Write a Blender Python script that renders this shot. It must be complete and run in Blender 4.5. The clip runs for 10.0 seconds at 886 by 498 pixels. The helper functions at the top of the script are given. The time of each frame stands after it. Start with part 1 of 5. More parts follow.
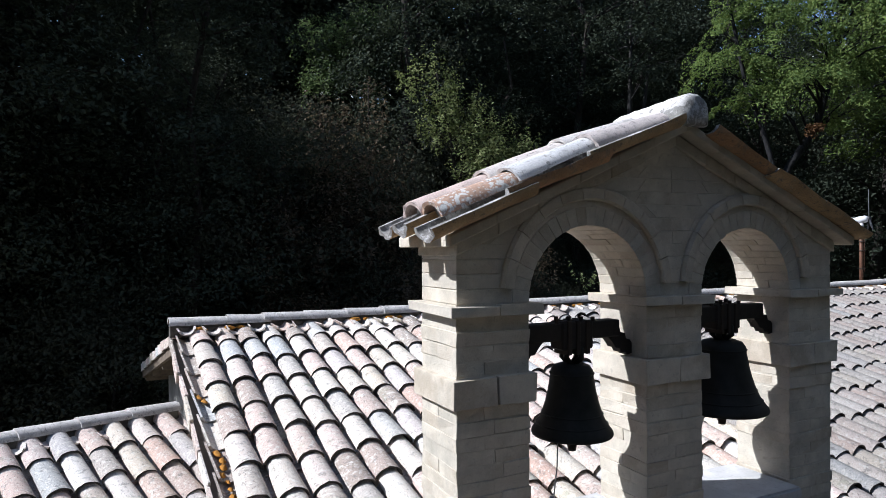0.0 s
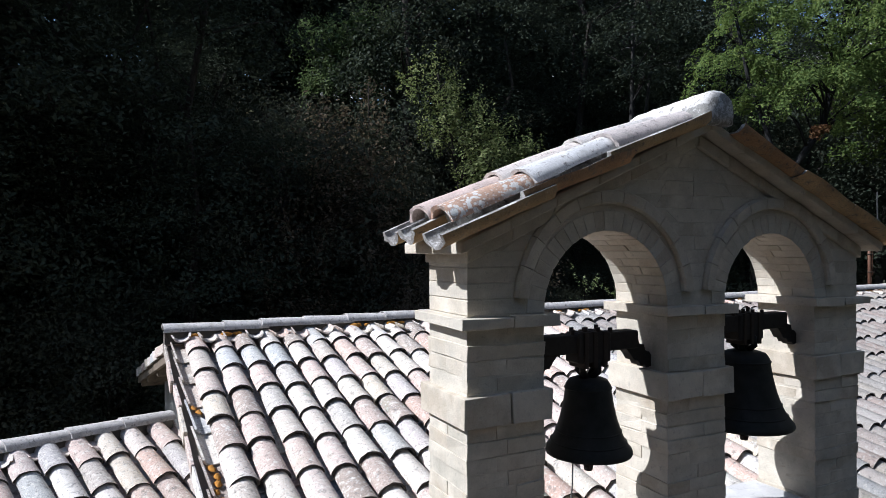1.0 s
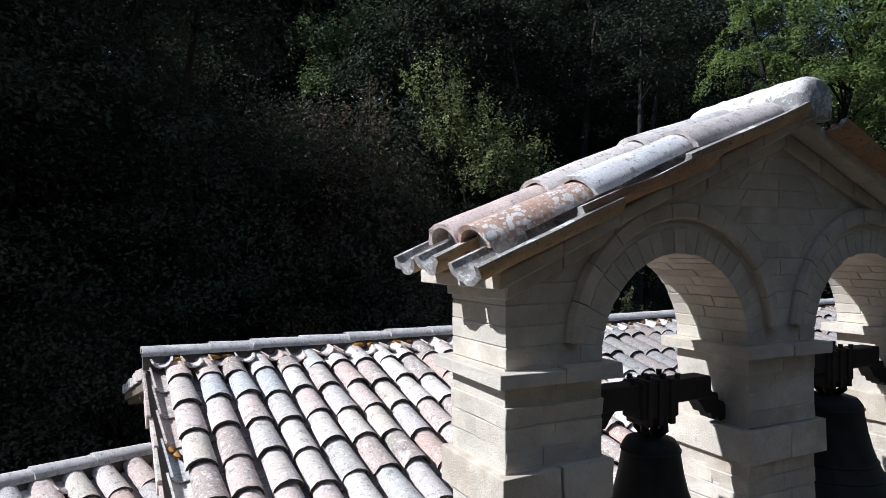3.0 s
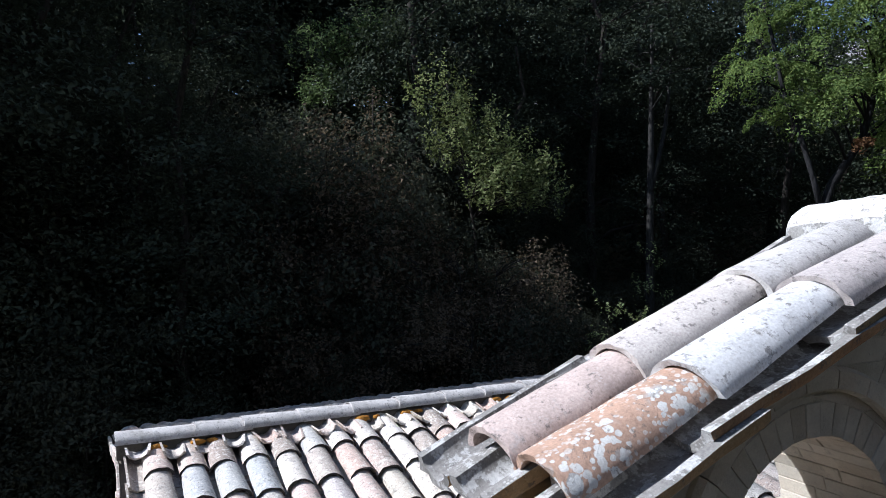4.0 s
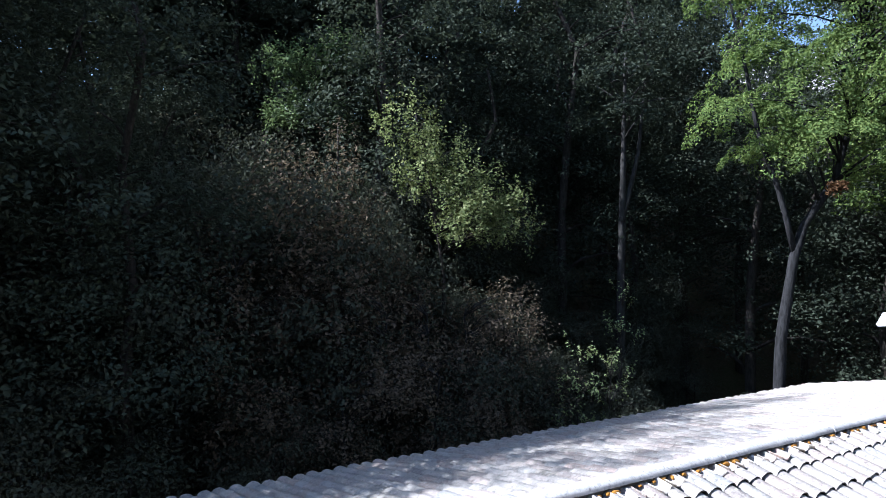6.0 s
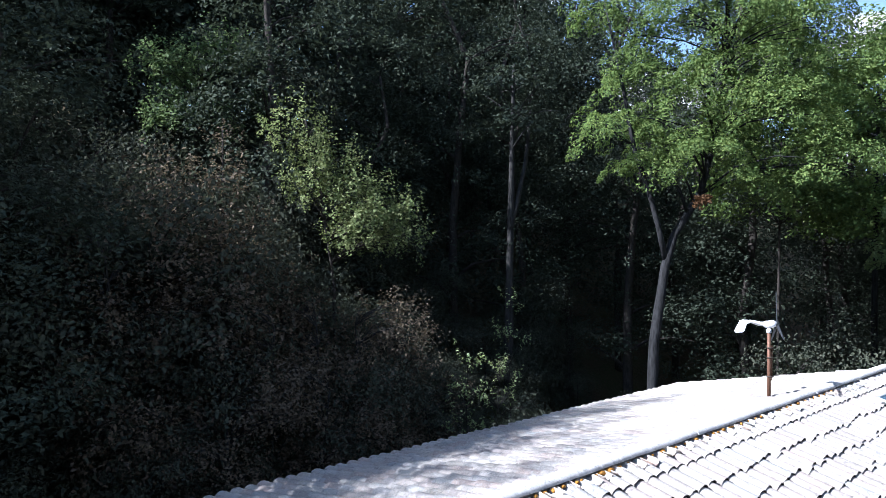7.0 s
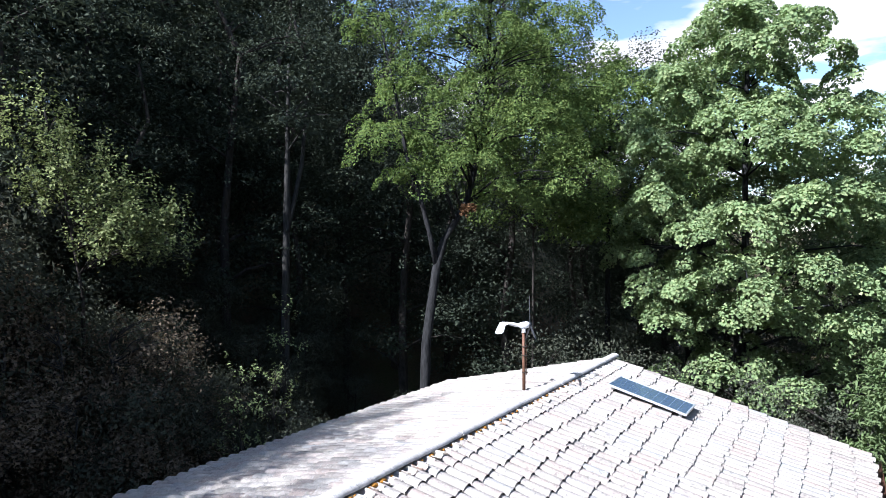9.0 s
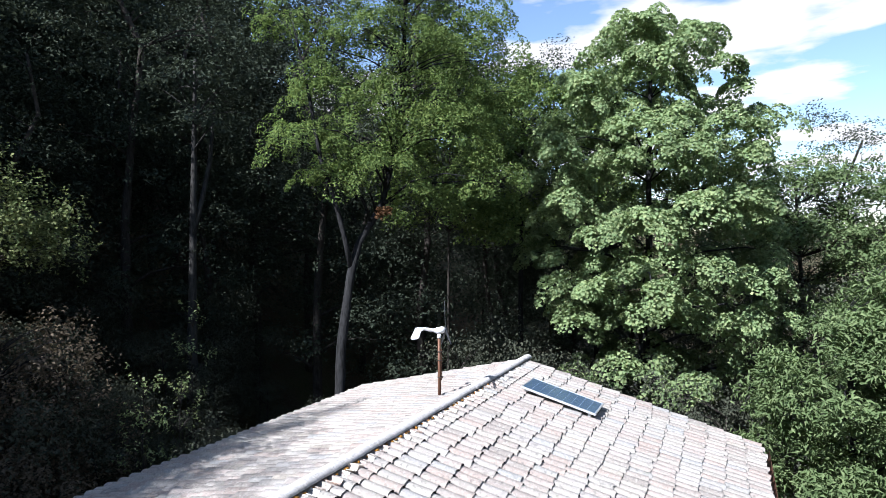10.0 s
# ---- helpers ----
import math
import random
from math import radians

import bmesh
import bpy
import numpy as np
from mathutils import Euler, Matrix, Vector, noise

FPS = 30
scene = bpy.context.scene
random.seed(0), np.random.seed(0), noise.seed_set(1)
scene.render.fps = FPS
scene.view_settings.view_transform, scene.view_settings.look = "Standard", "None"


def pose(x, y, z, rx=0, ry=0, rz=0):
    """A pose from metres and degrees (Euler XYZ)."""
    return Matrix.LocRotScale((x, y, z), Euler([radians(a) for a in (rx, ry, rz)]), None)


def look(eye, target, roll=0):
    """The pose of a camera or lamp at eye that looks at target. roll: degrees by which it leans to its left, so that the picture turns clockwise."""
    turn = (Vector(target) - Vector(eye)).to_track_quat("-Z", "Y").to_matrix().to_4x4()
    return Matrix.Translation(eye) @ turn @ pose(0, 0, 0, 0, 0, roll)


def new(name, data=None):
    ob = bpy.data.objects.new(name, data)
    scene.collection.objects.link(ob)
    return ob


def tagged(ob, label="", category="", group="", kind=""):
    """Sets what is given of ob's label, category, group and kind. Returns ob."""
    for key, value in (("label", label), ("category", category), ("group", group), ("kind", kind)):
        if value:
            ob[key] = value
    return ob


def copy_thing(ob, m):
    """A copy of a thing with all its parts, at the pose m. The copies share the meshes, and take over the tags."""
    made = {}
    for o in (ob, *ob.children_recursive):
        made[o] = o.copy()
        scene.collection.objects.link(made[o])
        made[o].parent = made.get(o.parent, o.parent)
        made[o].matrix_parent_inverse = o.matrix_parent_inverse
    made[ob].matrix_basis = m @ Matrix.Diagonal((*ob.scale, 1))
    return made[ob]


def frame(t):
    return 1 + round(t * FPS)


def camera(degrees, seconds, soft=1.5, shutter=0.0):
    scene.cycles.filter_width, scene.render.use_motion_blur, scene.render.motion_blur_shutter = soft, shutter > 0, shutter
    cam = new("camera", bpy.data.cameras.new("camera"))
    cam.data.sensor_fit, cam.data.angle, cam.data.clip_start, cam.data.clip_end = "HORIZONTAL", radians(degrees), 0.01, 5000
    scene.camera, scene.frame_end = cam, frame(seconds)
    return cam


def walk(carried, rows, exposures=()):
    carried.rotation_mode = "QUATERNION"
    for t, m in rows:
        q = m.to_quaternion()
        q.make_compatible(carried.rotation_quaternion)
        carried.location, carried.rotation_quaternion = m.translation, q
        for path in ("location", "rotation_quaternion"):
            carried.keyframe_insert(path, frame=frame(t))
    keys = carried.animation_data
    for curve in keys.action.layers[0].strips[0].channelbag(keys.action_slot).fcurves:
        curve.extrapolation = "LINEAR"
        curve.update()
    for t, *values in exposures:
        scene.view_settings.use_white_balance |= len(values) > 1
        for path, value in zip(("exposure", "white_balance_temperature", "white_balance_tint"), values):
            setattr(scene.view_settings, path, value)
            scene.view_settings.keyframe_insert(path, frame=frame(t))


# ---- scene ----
cam = camera(68.25, 10.0, soft=0.6)
PATH = [
    (0, pose(-1.3449, -2.6061, 7.3983, 89.818, 0.293, -26.199)),
    (0.5, pose(-1.3092, -2.4838, 7.4048, 89.892, 0.201, -26.227)),
    (1, pose(-1.2956, -2.4045, 7.4219, 89.941, 0.203, -26.268)),
    (1.5, pose(-1.2637, -2.3343, 7.4243, 89.967, 0.140, -26.271)),
    (2, pose(-1.2277, -2.2318, 7.4008, 90.013, 0.099, -26.226)),
    (3.3, pose(-1.0330, -1.5969, 7.6490, 89.981, 0.336, -26.150)),
    (3.5, pose(-0.9839, -1.4619, 7.7610, 89.979, 0.386, -26.108)),
    (4, pose(-0.8904, -1.1369, 8.0134, 89.986, 0.465, -26.017)),
    (4.5, pose(-0.8942, -0.9503, 8.2640, 90.048, -0.120, -26.149)),
    (5, pose(-0.8217, -0.8183, 8.5119, 90.143, 0.061, -26.004)),
    (6.3, pose(-0.4774, -0.5557, 8.9821, 90.215, -0.265, -31.050)),
    (6.5, pose(-0.4659, -0.5486, 9.0293, 90.223, -0.276, -33.132)),
    (7, pose(-0.4662, -0.6105, 9.1208, 90.239, -0.179, -37.916)),
    (7.5, pose(-0.4745, -0.6574, 9.1871, 90.225, -0.096, -42.759)),
    (8, pose(-0.4581, -0.6922, 9.2393, 90.213, 0.034, -47.546)),
    (8.5, pose(-0.4400, -0.6952, 9.2763, 90.187, 0.096, -52.351)),
    (9, pose(-0.4157, -0.6712, 9.3525, 90.004, 0.250, -57.077)),
    (9.5, pose(-0.3946, -0.6502, 9.4543, 89.827, 0.313, -61.715)),
    (10, pose(-0.3565, -0.6442, 9.5077, 89.743, 0.351, -64.456)),
]
EXPOSURES = [(0.0, 0.48, 5750, 12), (3.5, 0.45, 5700, 12), (4.5, 0.75, 5600, 13), (6.5, 1.65, 5450, 13), (8.0, 1.7, 5550, 13), (9.0, 1.5, 5700, 13), (10.0, 1.25, 5800, 12)]
walk(cam, PATH, EXPOSURES)

# ---------------------------------------------------------------- light
SUN_TO = Vector((-0.87, 0.357, 0.81)).normalized()
SUN_ELEV = math.asin(SUN_TO.z)
SUN_ROT = math.atan2(SUN_TO.x, SUN_TO.y)
sun_data = bpy.data.lights.new("sun", "SUN")
sun_data.energy, sun_data.angle, sun_data.color = 5.0, radians(0.55), (1.0, 0.975, 0.94)
sun = new("sun", sun_data)
sun.matrix_world = look((SUN_TO * 60), (0, 0, 0))

world = bpy.data.worlds.new("sky")
scene.world = world
world.use_nodes = True
wt = world.node_tree
wt.nodes.clear()


def wnode(kind, **sets):
    n = wt.nodes.new(kind)
    for k, v in sets.items():
        n.inputs[k].default_value = v
    return n


sky = wt.nodes.new("ShaderNodeTexSky")
sky.sky_type, sky.sun_disc = "NISHITA", False
sky.sun_elevation, sky.sun_rotation = SUN_ELEV, SUN_ROT
sky.air_density, sky.dust_density, sky.ozone_density = 1.0, 0.3, 0.35
sky_bg = wnode("ShaderNodeBackground", Strength=0.085)
wt.links.new(sky.outputs[0], sky_bg.inputs[0])
coord = wt.nodes.new("ShaderNodeTexCoord")
# fair-weather clouds on a level sheet overhead, closing up towards the skyline
axes = wt.nodes.new("ShaderNodeSeparateXYZ")
wt.links.new(coord.outputs["Generated"], axes.inputs[0])
lift = wt.nodes.new("ShaderNodeMath")
lift.operation = "MAXIMUM"
lift.inputs[1].default_value = 0.04
wt.links.new(axes.outputs["Z"], lift.inputs[0])
sheet = wt.nodes.new("ShaderNodeVectorMath")
sheet.operation = "DIVIDE"
wt.links.new(coord.outputs["Generated"], sheet.inputs[0])
wt.links.new(lift.outputs[0], sheet.inputs[1])
shift = wt.nodes.new("ShaderNodeMapping")
shift.inputs["Location"].default_value = (0.6, 0.3, 0.0)
wt.links.new(sheet.outputs[0], shift.inputs["Vector"])
puffs = wnode("ShaderNodeTexNoise", Scale=0.85, Detail=7.0, Roughness=0.48)
wt.links.new(shift.outputs[0], puffs.inputs["Vector"])
toward = wt.nodes.new("ShaderNodeVectorMath")
toward.operation = "DOT_PRODUCT"
toward.inputs[1].default_value = (0.972, -0.12, 0.20)
wt.links.new(coord.outputs["Generated"], toward.inputs[0])
thin = wt.nodes.new("ShaderNodeMapRange")
thin.inputs["From Min"].default_value, thin.inputs["From Max"].default_value = 0.3, 0.9
thin.inputs["To Min"].default_value, thin.inputs["To Max"].default_value = -0.05, 0.0
wt.links.new(toward.outputs["Value"], thin.inputs["Value"])
gather = wt.nodes.new("ShaderNodeMath")
wt.links.new(puffs.outputs["Fac"], gather.inputs[0])
wt.links.new(thin.outputs[0], gather.inputs[1])
cover = wt.nodes.new("ShaderNodeValToRGB")
cover.color_ramp.elements[0].position, cover.color_ramp.elements[1].position = 0.50, 0.545
wt.links.new(gather.outputs[0], cover.inputs[0])
cloud_bg = wnode("ShaderNodeBackground", Color=(1.0, 0.975, 0.93, 1.0), Strength=0.47)
sky_mix = wt.nodes.new("ShaderNodeMixShader")
wt.links.new(cover.outputs[0], sky_mix.inputs[0])
wt.links.new(sky_bg.outputs[0], sky_mix.inputs[1])
wt.links.new(cloud_bg.outputs[0], sky_mix.inputs[2])
sky_out = wt.nodes.new("ShaderNodeOutputWorld")
wt.links.new(sky_mix.outputs[0], sky_out.inputs[0])

# ---------------------------------------------------------------- materials


class Mat:
    """A small node-graph builder for one material."""

    def __init__(self, name, rough=0.8, metal=0.0, spec=0.3):
        self.m = bpy.data.materials.new(name)
        self.m.use_nodes = True
        self.t = self.m.node_tree
        self.b = self.t.nodes["Principled BSDF"]
        self.b.inputs["Roughness"].default_value = rough
        self.b.inputs["Metallic"].default_value = metal
        self.b.inputs["Specular IOR Level"].default_value = spec

    def node(self, kind, **sets):
        n = self.t.nodes.new(kind)
        for k, v in sets.items():
            n.inputs[k].default_value = v
        return n

    def link(self, a, b):
        self.t.links.new(a, b)

    def where(self, scatter=None):
        c = self.node("ShaderNodeTexCoord").outputs["Object"]
        if scatter is None:
            return c
        far = self.node("ShaderNodeVectorMath")
        far.operation = "MULTIPLY_ADD"
        self.link(scatter, far.inputs[0])
        far.inputs[1].default_value = (37.0, 53.0, 29.0)
        self.link(c, far.inputs[2])
        return far.outputs[0]

    def noise(self, vec, scale, detail=4.0, rough=0.55):
        n = self.node("ShaderNodeTexNoise", Scale=scale, Detail=detail, Roughness=rough)
        self.link(vec, n.inputs["Vector"])
        return n.outputs["Fac"]

    def ramp(self, fac, stops, smooth=False):
        r = self.node("ShaderNodeValToRGB")
        e = r.color_ramp.elements
        while len(e) < len(stops):
            e.new(0.5)
        for k, (pos, col) in zip(e, stops):
            k.position, k.color = pos, (*col, 1.0)
        r.color_ramp.interpolation = "EASE" if smooth else "LINEAR"
        self.link(fac, r.inputs[0])
        return r.outputs[0]

    def grey(self, fac, lo, hi):
        return self.ramp(fac, [(lo, (0, 0, 0)), (hi, (1, 1, 1))])

    def mix(self, fac, a, b, how="MIX"):
        n = self.node("ShaderNodeMixRGB")
        n.blend_type = how
        for sock, v in zip(n.inputs, (fac, a, b)):
            if isinstance(v, (int, float)):
                sock.default_value = v
            elif isinstance(v, tuple):
                sock.default_value = (*v, 1.0)
            else:
                self.link(v, sock)
        return n.outputs[0]

    def colour(self, c):
        if isinstance(c, tuple):
            self.b.inputs["Base Color"].default_value = (*c, 1.0)
        else:
            self.link(c, self.b.inputs["Base Color"])

    def bump(self, height, strength, dist=0.01):
        n = self.node("ShaderNodeBump", Strength=strength, Distance=dist)
        self.link(height, n.inputs["Height"])
        self.link(n.outputs[0], self.b.inputs["Normal"])

    def chance(self, island):
        if island:
            return self.node("ShaderNodeNewGeometry").outputs["Random Per Island"]
        return self.node("ShaderNodeObjectInfo").outputs["Random"]


def clay(name, island, tone=0.90, calm=0.0):
    k = Mat(name, 0.93, spec=0.15)
    r = k.chance(island)
    v = k.where(r)
    t = tone
    base = k.ramp(r, [(0.0, (0.56 * t, 0.50 * t, 0.43 * t)), (0.10, (0.62 * t, 0.45 * t, 0.37 * t)), (0.20, (0.52 * t, 0.48 * t, 0.43 * t)), (0.30, (0.74 * t, 0.66 * t, 0.57 * t)),
                      (0.40, (0.36 * t, 0.30 * t, 0.255 * t)), (0.50, (0.66 * t, 0.52 * t, 0.45 * t)), (0.60, (0.49 * t, 0.50 * t, 0.495 * t)), (0.70, (0.63 * t, 0.54 * t, 0.42 * t)),
                      (0.80, (0.75 * t, 0.69 * t, 0.62 * t)), (0.90, (0.52 * t, 0.37 * t, 0.30 * t)), (1.0, (0.76 * t, 0.71 * t, 0.65 * t))])
    if calm:
        base = k.mix(calm, base, (0.57 * t, 0.53 * t, 0.49 * t))
    broad = k.noise(v, 7.0, 3.0)
    c = k.mix(k.grey(broad, 0.60, 0.82), base, (0.70 * t, 0.63 * t, 0.55 * t))
    spots = k.noise(v, 26.0, 6.0, 0.68)
    c = k.mix(k.mix(1.0, k.grey(spots, 0.55, 0.60), (0.75, 0.75, 0.75), "MULTIPLY"), c, (0.77 * t, 0.73 * t, 0.66 * t))
    dark = k.noise(v, 17.0, 7.0, 0.72)
    c = k.mix(k.mix(1.0, k.grey(dark, 0.55, 0.63), (0.6, 0.6, 0.6), "MULTIPLY"), c, (0.16 * t, 0.155 * t, 0.145 * t))
    green = k.noise(v, 5.0, 5.0, 0.6)
    c = k.mix(k.mix(1.0, k.grey(green, 0.62, 0.74), (0.5, 0.5, 0.5), "MULTIPLY"), c, (0.33 * t, 0.35 * t, 0.25 * t))
    pits = k.noise(v, 75.0, 3.0, 0.6)
    c = k.mix(k.mix(1.0, k.grey(pits, 0.60, 0.66), (0.7, 0.7, 0.7), "MULTIPLY"), c, (0.13 * t, 0.12 * t, 0.11 * t))
    c = k.mix(k.mix(1.0, k.grey(k.noise(v, 60.0, 3.0, 0.6), 0.60, 0.65), (0.6, 0.6, 0.6), "MULTIPLY"), c, (0.78 * t, 0.75 * t, 0.69 * t))
    grain = k.noise(v, 140.0, 4.0, 0.7)
    c = k.mix(0.6, c, k.ramp(grain, [(0.3, (0.18, 0.18, 0.18)), (0.7, (0.82, 0.82, 0.82))]), "OVERLAY")
    k.colour(c)
    k.bump(k.mix(0.5, dark, grain), 0.8, 0.008)
    return k.m


def lichened(name, base, patch, amount):
    k = Mat(name, 0.95, spec=0.12)
    v = k.where(k.chance(False))
    c = k.mix(k.grey(k.noise(v, 7.0, 5.0), 0.35, 0.72), base, tuple(x * 0.70 for x in base))
    field = k.noise(v, 15.0, 9.0, 0.68)
    c = k.mix(k.mix(1.0, k.grey(field, amount - 0.015, amount + 0.03), (0.88, 0.88, 0.88), "MULTIPLY"), c, patch)
    small = k.node("ShaderNodeTexVoronoi", Scale=85.0, Randomness=1.0)
    k.link(v, small.inputs["Vector"])
    dots = k.mix(1.0, k.ramp(small.outputs["Distance"], [(0.22, (1, 1, 1)), (0.36, (0, 0, 0))]), k.grey(k.noise(v, 11.0, 3.0), 0.48, 0.58), "MULTIPLY")
    c = k.mix(k.mix(1.0, dots, (0.7, 0.7, 0.7), "MULTIPLY"), c, tuple(min(0.72, x * 1.15) for x in patch))
    dark = k.noise(v, 34.0, 8.0, 0.72)
    c = k.mix(k.mix(1.0, k.grey(dark, 0.56, 0.63), (0.75, 0.75, 0.75), "MULTIPLY"), c, (0.14, 0.13, 0.12))
    grain = k.noise(v, 130.0, 4.0, 0.7)
    c = k.mix(0.45, c, k.ramp(grain, [(0.3, (0.24, 0.24, 0.24)), (0.7, (0.76, 0.76, 0.76))]), "OVERLAY")
    k.colour(c)
    k.bump(k.mix(0.5, dark, field), 0.8, 0.008)
    return k.m


def blotched(name, base, pale, grey):
    """Fired clay under round crusts of pale and grey lichen, some of them run together."""
    k = Mat(name, 0.95, spec=0.12)
    v = k.where(k.chance(False))
    c = k.mix(k.grey(k.noise(v, 9.0, 5.0), 0.38, 0.68), base, tuple(x * 0.74 for x in base))
    wob = k.node("ShaderNodeVectorMath")
    wob.operation = "MULTIPLY_ADD"
    n3 = k.node("ShaderNodeTexNoise", Scale=60.0, Detail=3.0)
    k.link(v, n3.inputs["Vector"])
    k.link(n3.outputs["Color"], wob.inputs[0])
    wob.inputs[1].default_value = (0.012, 0.012, 0.012)
    k.link(v, wob.inputs[2])
    field = k.noise(v, 6.0, 3.0)
    for scale, size, tone, lo, hi in ((24.0, 0.46, grey, 0.50, 0.60), (34.0, 0.42, pale, 0.44, 0.54), (62.0, 0.40, pale, 0.36, 0.52)):
        cell = k.node("ShaderNodeTexVoronoi", Scale=scale, Randomness=1.0)
        k.link(wob.outputs[0], cell.inputs["Vector"])
        disc = k.ramp(cell.outputs["Distance"], [(size - 0.06, (1, 1, 1)), (size, (0, 0, 0))])
        some = k.mix(1.0, disc, k.grey(field, lo, hi), "MULTIPLY")
        c = k.mix(k.mix(1.0, some, (0.9, 0.9, 0.9), "MULTIPLY"), c, tone)
    dark = k.noise(v, 40.0, 8.0, 0.72)
    c = k.mix(k.mix(1.0, k.grey(dark, 0.57, 0.64), (0.7, 0.7, 0.7), "MULTIPLY"), c, (0.15, 0.135, 0.12))
    grain = k.noise(v, 150.0, 4.0, 0.7)
    c = k.mix(0.4, c, k.ramp(grain, [(0.3, (0.26, 0.26, 0.26)), (0.7, (0.74, 0.74, 0.74))]), "OVERLAY")
    k.colour(c)
    k.bump(k.mix(0.5, dark, grain), 0.8, 0.006)
    return k.m


def masonry(name, cols, scale=1.0, bump=0.5):
    k = Mat(name, 0.95, spec=0.1)
    r = k.chance(False)
    v = k.where(r)
    c = k.ramp(r, [(i / (len(cols) - 1), q) for i, q in enumerate(cols)])
    n1 = k.noise(v, 8.0 * scale, 5.0)
    c = k.mix(k.grey(n1, 0.42, 0.72), c, tuple(min(1, x * 1.22) for x in cols[0]))
    n2 = k.noise(v, 38.0 * scale, 6.0, 0.7)
    c = k.mix(k.mix(1.0, k.grey(n2, 0.56, 0.70), (0.5, 0.5, 0.5), "MULTIPLY"), c, tuple(x * 0.55 for x in cols[-1]))
    wide = k.noise(k.where(), 3.2 * scale, 6.0, 0.62)
    c = k.mix(k.mix(1.0, k.grey(wide, 0.46, 0.66), (0.55, 0.55, 0.55), "MULTIPLY"), c, tuple(x * f for x, f in zip(cols[-1], (0.66, 0.68, 0.68))))
    n3 = k.noise(v, 150.0 * scale, 3.0, 0.7)
    c = k.mix(0.25, c, k.ramp(n3, [(0.25, (0.32, 0.32, 0.32)), (0.75, (0.7, 0.7, 0.7))]), "OVERLAY")
    k.colour(c)
    k.bump(k.mix(0.5, n2, n3), bump, 0.006)
    return k.m


def leafy(name, a, b, c, through_light=0.35):
    k = Mat(name, 0.75, spec=0.06)
    r = k.chance(True)
    col = k.ramp(r, [(0.0, a), (0.5, b), (1.0, c)])
    big = k.noise(k.where(), 0.8, 2.0)
    col = k.mix(0.5, col, k.ramp(big, [(0.3, (0.32, 0.34, 0.3)), (0.7, (0.66, 0.66, 0.6))]), "OVERLAY")
    k.colour(col)
    tr = k.node("ShaderNodeBsdfTranslucent")
    k.link(k.mix(1.0, col, (1.0, 1.0, 0.85), "MULTIPLY"), tr.inputs[0])
    mx = k.node("ShaderNodeMixShader", Fac=through_light)
    k.link(k.b.outputs[0], mx.inputs[1])
    k.link(tr.outputs[0], mx.inputs[2])
    k.link(mx.outputs[0], k.t.nodes["Material Output"].inputs[0])
    return k.m


def plain(name, col, rough=0.6, metal=0.0, spec=0.4, vary=0.3, scale=30.0, bump=0.15):
    k = Mat(name, rough, metal, spec)
    n = k.noise(k.where(), scale, 5.0, 0.6)
    k.colour(k.mix(k.grey(n, 0.3, 0.75), tuple(x * (1 - vary) for x in col), col))
    k.bump(n, bump, 0.004)
    return k.m


def bark(name, pale, dark):
    k = Mat(name, 0.95, spec=0.1)
    v = k.where()
    m = k.node("ShaderNodeMapping")
    m.inputs["Scale"].default_value = (1.0, 1.0, 0.25)
    k.link(v, m.inputs["Vector"])
    n = k.noise(m.outputs[0], 14.0, 6.0, 0.65)
    k.colour(k.mix(k.grey(n, 0.35, 0.7), dark, pale))
    k.bump(n, 0.6, 0.03)
    return k.m


CLAY = clay("clay_tile", False, 0.95)
CLAY_MANY = clay("clay_tile_field", True, 0.53, 0.4)
CLAY_PALE = lichened("clay_tile_pale", (0.66, 0.65, 0.64), (0.40, 0.38, 0.35), 0.60)
CLAY_RUST = blotched("clay_tile_rusty_lichen", (0.47, 0.31, 0.225), (0.62, 0.61, 0.58), (0.40, 0.40, 0.38))
CLAY_BUFF = lichened("clay_tile_buff", (0.54, 0.48, 0.45), (0.38, 0.35, 0.32), 0.57)
CLAY_RIDGE = lichened("clay_ridge_grey", (0.58, 0.55, 0.52), (0.38, 0.36, 0.33), 0.56)
CLAY_PINK = lichened("clay_tile_pink", (0.56, 0.45, 0.40), (0.44, 0.38, 0.35), 0.60)
CLAY_CREAM = lichened("clay_tile_cream", (0.66, 0.60, 0.55), (0.47, 0.42, 0.38), 0.66)
CLAY_RED = lichened("clay_tile_terracotta", (0.46, 0.285, 0.165), (0.30, 0.22, 0.15), 0.56)
CLAY_OCHRE = lichened("clay_tile_ochre", (0.50, 0.35, 0.20), (0.36, 0.29, 0.20), 0.58)
CLAY_GREY = lichened("clay_tile_grey_lichen", (0.27, 0.255, 0.235), (0.47, 0.46, 0.44), 0.54)
BRICK = masonry("buff_brick", [(0.56, 0.505, 0.415), (0.48, 0.42, 0.33), (0.53, 0.47, 0.38), (0.45, 0.38, 0.29), (0.56, 0.515, 0.435), (0.51, 0.435, 0.335), (0.60, 0.55, 0.465)], bump=0.9)
MORTAR = masonry("lime_mortar", [(0.55, 0.50, 0.415), (0.48, 0.435, 0.355)], bump=0.9)
# mortar coloured dark to stand in for the shaded recess below the ridge tiles
RECESS_DARK_MORTAR = masonry("mortar_dark_as_recess", [(0.17, 0.155, 0.135), (0.12, 0.11, 0.095)])
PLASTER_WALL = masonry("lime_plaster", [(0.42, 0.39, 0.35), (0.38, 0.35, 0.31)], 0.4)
CEMENT = masonry("pale_cement", [(0.56, 0.55, 0.54), (0.50, 0.49, 0.48)], 0.8)
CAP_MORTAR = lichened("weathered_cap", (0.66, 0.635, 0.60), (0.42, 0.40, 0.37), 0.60)
